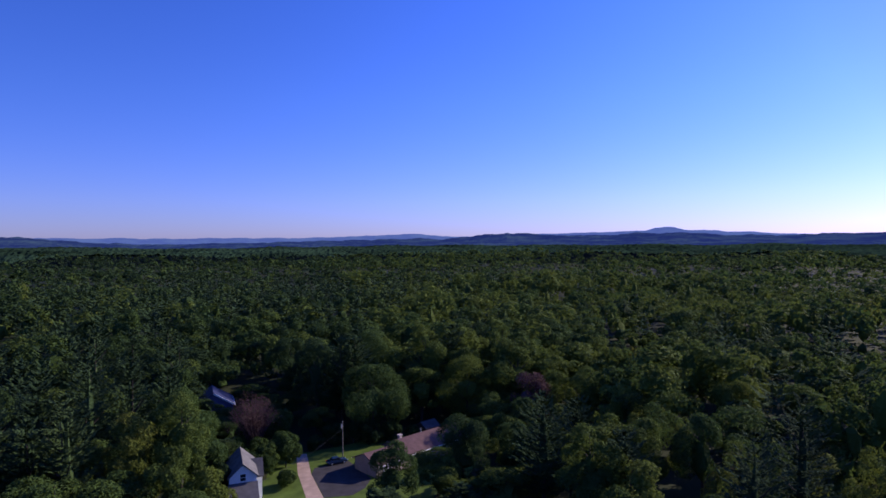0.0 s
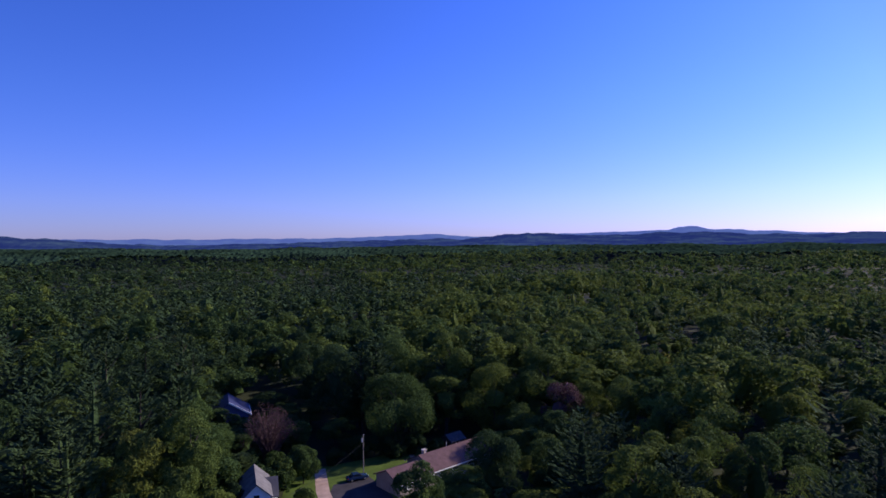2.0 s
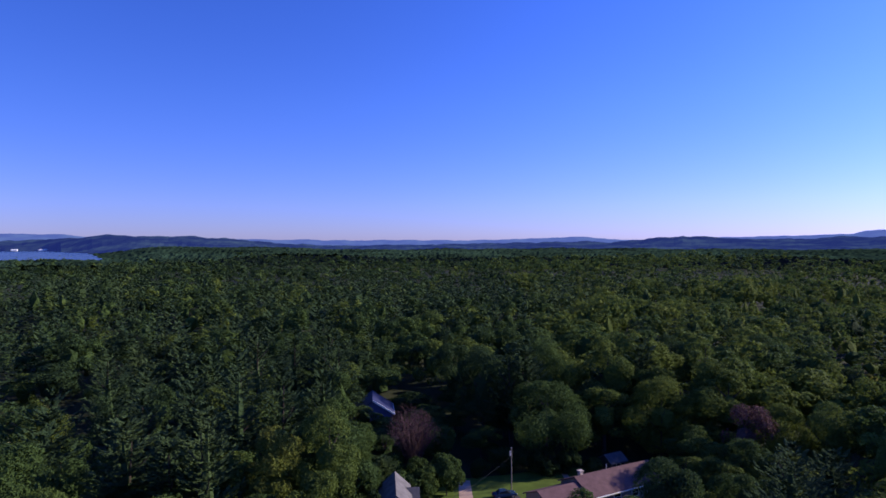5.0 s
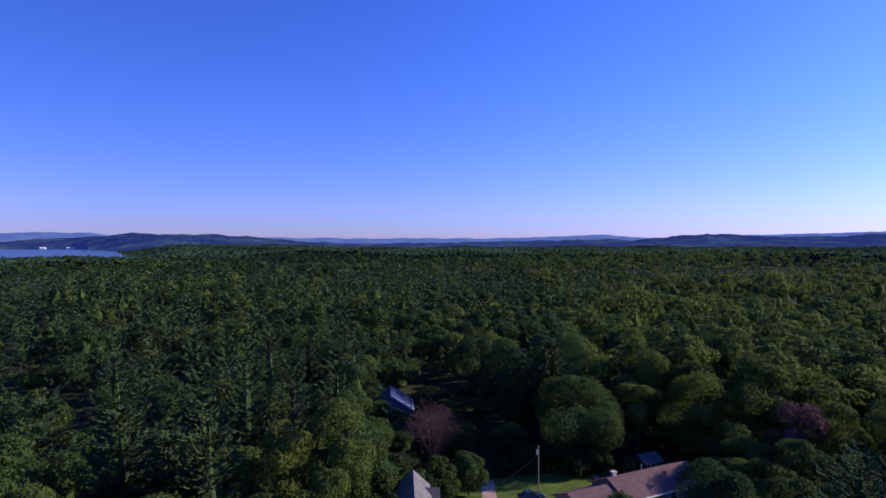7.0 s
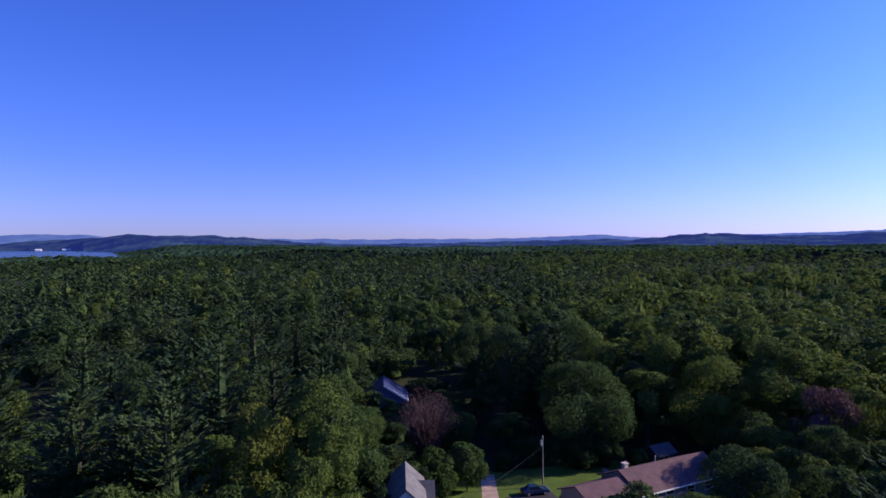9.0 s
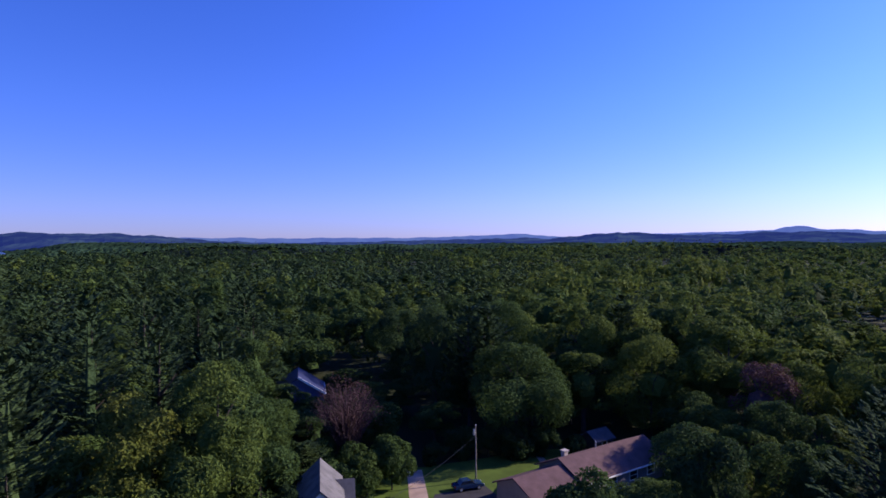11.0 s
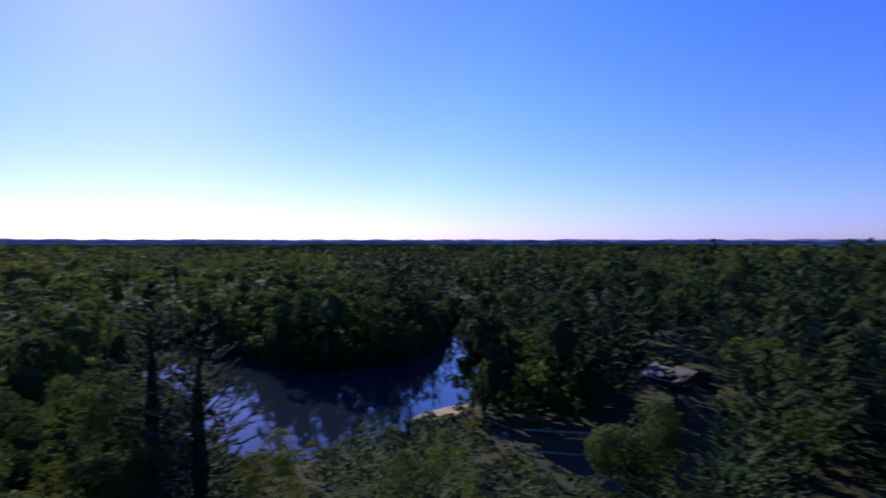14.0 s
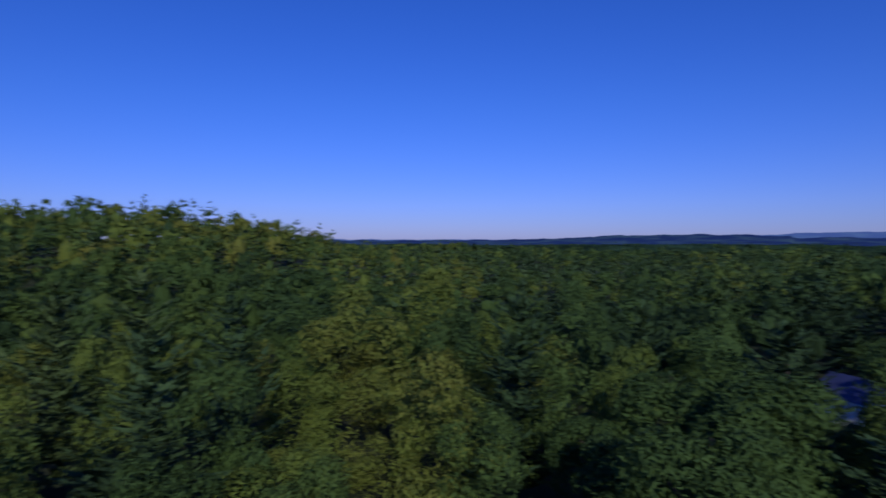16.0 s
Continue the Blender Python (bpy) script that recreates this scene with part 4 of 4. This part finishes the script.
def gable_body(length, half, eave, ridge):
    return prism([(-half, -0.4), (half, -0.4), (half, eave), (0, ridge - 0.03), (-half, eave)], 0, length)


def plain_house(name, m, length, half, eave, ridge, wall, roof, label, windows=3, trim=True):
    ob = empty(name, m, label, "house")
    part("wall", gable_body(length, half, eave, ridge), wall, ob)
    part("roof", gable_roof(length, half, eave, ridge), roof, ob)
    for s in (-1, 1):
        for k in range(windows):
            window(ob, pose(length * (k + 0.5) / windows, s * half, eave * 0.58, 0, 0, 0 if s > 0 else 180))
        if trim:
            run = (ridge - eave) / half
            part("gutter", block(-0.45, length + 0.45, s * (half + 0.5) - 0.06, s * (half + 0.5) + 0.06, eave - run * 0.45 - 0.02, eave - run * 0.45 + 0.16), WHITE_TRIM, ob)
    return ob


# the long brown-roofed bungalow with its garage
ranch = empty("bungalow", pose(12.6, 130.6, 0, 0, 0, 31), "long low bungalow with a brown shingle roof and garage wing", "house")
part("garage_wall", gable_body(9.0, 3.9, 2.6, 4.25), TAN_WALL, ranch)
part("garage_roof", gable_roof(8.5, 3.9, 2.6, 4.25), SHINGLE, ranch)
main_wall = part("main_wall", gable_body(18.0, 4.4, 2.9, 4.95), MAUVE_WALL, ranch, "mauve-grey siding")
main_wall.matrix_basis = pose(9.0, 0.6, 0)
main_roof = part("main_roof", gable_roof(18.0, 4.4, 2.9, 4.95), SHINGLE, ranch)
main_roof.matrix_basis = pose(9.0, 0.6, 0)
door = part("garage_door", block(-0.06, 0.02, -1.3, 1.3, 0, 2.2), TAN_WALL, ranch, "pale panelled garage door")
door.matrix_basis = pose(-0.02, 0.6, 0)
for k in range(4):
    part("door_panel", block(-0.1, -0.04, -1.25, 1.25, 0.06 + k * 0.54, 0.52 + k * 0.54, 0.02), TAN_WALL, door)
for s in (-1, 1):
    part("gutter", block(-0.4, 8.6, s * 4.42 - 0.06, s * 4.42 + 0.06, 2.36, 2.52), WHITE_TRIM, ranch)
    part("gutter", block(8.6, 27.4, s * 4.92 + 0.54, s * 4.92 + 0.66, 2.66, 2.84), WHITE_TRIM, ranch)
for x in (11.5, 15.0, 19.5, 23.5):
    window(ranch, pose(x, -3.8, 1.75, 0, 0, 180), 1.6, 1.25)
    window(ranch, pose(x, 5.0, 1.75), 1.4, 1.2)
for x in (2.5, 6.0):
    window(ranch, pose(x, -3.9, 1.6, 0, 0, 180), 1.0, 1.0)
chim = part("chimney", block(10.8, 11.6, 1.6, 2.3, 3.0, 5.3, 0.04), BRICK, ranch, "pale brick chimney")
part("chimney_cap", block(10.7, 11.7, 1.5, 2.4, 5.3, 5.45), BRICK, chim)
part("vent_pipe", rod([(17, 1.2, 4.4), (17, 1.2, 5.9)], 0.09, 8), STEEL, ranch, "thin metal vent pipe")

# the white gabled house beside the lane
white = empty("farmhouse", pose(-10.7, 112.9, 0, 0, 0, 98.6), "white gabled house with weathered grey shingle roof", "house")
part("wall", gable_body(9.3, 2.3, 8.3, 10.4), SIDING, white)
part("roof", gable_roof(9.3, 2.3, 8.3, 10.4, 0.35), GREY_SHINGLE, white, "weathered grey shingle roof")
wing = part("cross_wall", gable_body(3.6, 2.0, 6.6, 8.9), SIDING, white)
wing.matrix_basis = pose(6.4, 0.0, 0, 0, 0, -90)
wing_roof = part("cross_roof", gable_roof(3.6, 2.0, 6.6, 8.9, 0.3), DARK_SHINGLE, white, "dark shingle cross-gable roof")
wing_roof.matrix_basis = pose(6.4, 0.0, 0, 0, 0, -90)
window(white, pose(0, 0.0, 8.1, 0, 0, 90), 0.9, 1.2)
window(white, pose(6.4, -3.6, 4.4, 0, 0, 180), 0.9, 1.4)
for x in (1.4, 3.3):
    window(white, pose(x, -2.3, 4.4, 0, 0, 180), 0.9, 1.4)
front = part("front_wall", prism([(-2.25, -0.3), (2.25, -0.3), (2.25, 5.4), (-2.25, 5.4)], -3.4, 0.0), SIDING, white)
for y in (-1.7, 0.0, 1.7):
    window(front, pose(-3.4, y, 4.2, 0, 0, 90), 0.9, 1.3)
slope = prism([(0.0, 7.2), (-3.8, 5.5), (-3.8, 5.32), (0.0, 7.0)], -2.5, 2.5)
bmesh.ops.rotate(slope, verts=slope.verts, matrix=Matrix.Rotation(radians(-90), 3, "Z"))
part("front_roof", slope, DARK_SHINGLE, white, "dark lean-to roof")

blue_house = plain_house("house", pose(-24.0, 172.5, 0, 0, 0, 100), 10, 5.0, 5.9, 9.1, BLUE_WALL, BLUE_ROOF, "blue-grey house with a dark metal roof among trees", 3)
rake = part("rake_board", block(0, 6.4, -0.08, 0.08, -0.2, 0.2), WHITE_TRIM, blue_house, "white board along the gable edge")
rake.matrix_basis = pose(-0.5, 0, 9.3, 0, 0, -90) @ pose(0, 0, 0, 0, 32.6, 0)
plain_house("house", pose(-116, 121, 0, 0, 0, 20), 11, 4.5, 4.5, 7.5, SIDING, BLUE_ROOF, "white house with bluish roof half hidden by trees", 3)
plain_house("house", pose(80, -132, float(ground(85, -132)), 0, 0, -15), 16, 5, 3.2, 5.5, DARK_WALL, SHINGLE, "low house with a reddish brown roof in the wood", 4)
plain_house("house", pose(395, 228, float(ground(400, 236)), 0, 0, -60), 20, 6, 5, 9, SIDING, SAND, "far house with a pale tan roof in a clearing", 4)
plain_house("house", pose(108, -17, 0, 0, 0, 10), 11, 4, 2.8, 4.8, DARK_WALL, DARK_SHINGLE, "low dark house among trees by the shore road", 3)
for heading, away, turn in ((-38.5, 3025, 20), (-38.1, 3030, 35), (-36.7, 2995, 10), (-36.4, 2990, 50), (-36.0, 2985, 0)):
    plain_house("lake_house", pose(CX + away * math.sin(radians(heading)), CY + away * math.cos(radians(heading)), 20.2, 0, 0, turn), 22, 6, 4, 8, SIDING, WHITE_TRIM, "tiny white house on the far lake shore", 0, False)
plain_house("shed", pose(29, 152.5, 0, 0, 0, 31), 4, 1.8, 2.3, 3.4, DARK_WALL, DARK_SHINGLE, "small dark shed behind the bungalow", 1, False)["category"] = "shed"
plain_house("house", pose(92, 168, float(ground(97, 170)), 0, 0, 40), 11, 4.5, 3.2, 6.0, TAN_WALL, DARK_SHINGLE, "grey house half hidden beside the pond", 3)


# the brown house with a timber deck below the knoll
plain_house("house", pose(-72, -30, 0, 0, 0, 35), 9, 4, 3.2, 6.2, DARK_WALL, DARK_SHINGLE, "brown wooden house in the trees", 2)
deck = empty("deck", pose(-60, -22, 0, 0, 0, 40), "raised timber deck with a railing", "deck")
for k in range(14):
    part("plank", block(-3.5 + k * 0.5, -3.04 + k * 0.5, -2.2, 2.2, 3.0, 3.06), WOOD, deck)
for x in (-3.4, 0, 3.4):
    for y in (-2.1, 2.1):
        part("post", block(x - 0.08, x + 0.08, y - 0.08, y + 0.08, -0.3, 4.1), WOOD, deck)
for z in (3.5, 4.0):
    for y in (-2.1, 2.1):
        part("rail", block(-3.5, 3.5, y - 0.04, y + 0.04, z, z + 0.09), WOOD, deck)
    part("rail", block(-3.5, -3.42, -2.1, 2.1, z, z + 0.09), WOOD, deck)


def boulder(x, y, size, seed):
    bm = bmesh.new()
    bmesh.ops.create_icosphere(bm, subdivisions=3, radius=1)
    for v in bm.verts:
        v.co *= 1 + 0.35 * noise.noise(v.co * 1.3 + Vector((seed, 0, 0))) + 0.08 * noise.noise(v.co * 4)
    bmesh.ops.scale(bm, vec=(size, size * 0.8, size * 0.7), verts=bm.verts)
    ob = part("boulder", bm, ROCK)
    ob.matrix_basis = pose(x, y, float(ground(x, y)) + size * 0.25, 0, 0, seed * 50)
    return tagged(ob, "pale grey weathered boulder on bare ground", "rock", "boulders of the bank")


tagged(part("dirt_track", outline_sheet(smooth_outline([(42, -14), (49, -13), (61, -32), (54, -35)], 2), 0.06, 0.4), GRAVEL), "bare sandy dirt track between trees", "track", kind="structure")
tagged(part("gravel_yard", outline_sheet(smooth_outline([(48, 115), (54, 120), (52, 124), (47, 121)], 2), 0.06, 0.4), GRAVEL), "small pale gravel yard between trees", "yard", kind="structure")
for n, (x, y, size) in enumerate(((51.5, 3, 1.3), (45, -18, 0.8), (47.5, -20, 0.6), (50, -24, 0.9), (53, -28, 0.5))):
    boulder(x, y, size, n)

plain_house("shed", pose(51.0, 119.0, 0.06, 0, 0, 35), 3.4, 1.5, 1.9, 2.7, BLUE_WALL, SAND, "small shed with a pale tan roof on gravel", 1, False)["category"] = "shed"

pile = boulder(-111, 163, 2.0, 7)
pile.data.materials[0] = SAND
pile["label"] = "pale tan heap of sand in a forest gap"

# ---- car ----
def make_car(m):
    car = empty("car", m, "dark blue saloon car parked on the driveway", "car")
    bm = bmesh.new()
    side = [(-2.25, 0.35), (-2.3, 0.62), (-2.2, 0.9), (-1.35, 0.97), (1.0, 0.95), (2.0, 0.82), (2.28, 0.62), (2.25, 0.35)]
    bmb = prism([(x, z) for x, z in side], -0.88, 0.88)
    bmesh.ops.rotate(bmb, verts=bmb.verts, matrix=Matrix.Rotation(radians(-90), 3, "Z"))
    bmesh.ops.bevel(bmb, geom=list(bmb.edges), offset=0.06, segments=2, affect="EDGES")
    bm.free()
    part("body", bmb, CAR_PAINT, car)
    top = prism([(-1.6, 0.95), (-1.05, 1.38), (0.15, 1.42), (1.0, 0.95)], -0.74, 0.74)
    bmesh.ops.rotate(top, verts=top.verts, matrix=Matrix.Rotation(radians(-90), 3, "Z"))
    part("windows", top, GLASS, car, "dark glass cabin windows")
    part("roof_panel", block(-1.1, 0.2, -0.72, 0.72, 1.39, 1.45, 0.02), CAR_PAINT, car)
    for x in (-1.4, 1.4):
        for s in (-1, 1):
            wheel = part("wheel", rod([(x, s * 0.72, 0.33), (x, s * 0.9, 0.33)], 0.33, 16), RUBBER, car)
            part("rim", rod([(x, s * 0.88, 0.33), (x, s * 0.915, 0.33)], 0.2, 12), STEEL, wheel, "silver rim")
    for s in (-1, 1):
        part("headlight", block(2.2, 2.29, s * 0.65 - 0.18, s * 0.65 + 0.18, 0.58, 0.74, 0.02), LAMP_CLEAR, car)
        part("tail_light", block(-2.31, -2.22, s * 0.68 - 0.16, s * 0.68 + 0.16, 0.68, 0.86, 0.02), LAMP_RED, car)
        part("mirror", block(0.55, 0.72, s * 0.98 - 0.1, s * 0.98 + 0.1, 0.95, 1.08, 0.03), CAR_PAINT, car)
    part("bumper", block(-2.36, -2.24, -0.8, 0.8, 0.38, 0.55, 0.04), PLASTIC, car)
    return car


make_car(pose(6.9, 138.1, 0.055, 0, 0, 17))

# ---- utility pole ----
pole = empty("utility_pole", pose(8.4, 141.1, 0), "weathered wooden utility pole with a pale transformer", "pole")
part("shaft", rod([(0, 0, -0.5), (0, 0, 4), (0, 0, 8.4)], [0.125, 0.105, 0.085], 10), POLE_WOOD, pole)
can = part("transformer", rod([(-0.26, -0.1, 7.0), (-0.26, -0.1, 7.9)], 0.17, 12), STEEL, pole, "pale metal transformer can")
part("bracket", block(-0.3, 0.0, -0.13, -0.07, 7.3, 7.4), STEEL, can)
part("insulator", rod([(0, 0, 8.4), (0, 0, 8.6)], 0.05, 8), LAMP_CLEAR, pole)


def wire(a, b, sag, n=14):
    a, b = Vector(a), Vector(b)
    return rod([a.lerp(b, k / n) - Vector((0, 0, sag * 4 * (k / n) * (1 - k / n))) for k in range(n + 1)], 0.018, 4)


tagged(part("overhead_wire", wire((8.4, 141.1, 6.9), (-8.6, 116, 5.6), 0.9), PLASTIC), "thin black overhead service wire", "wire")
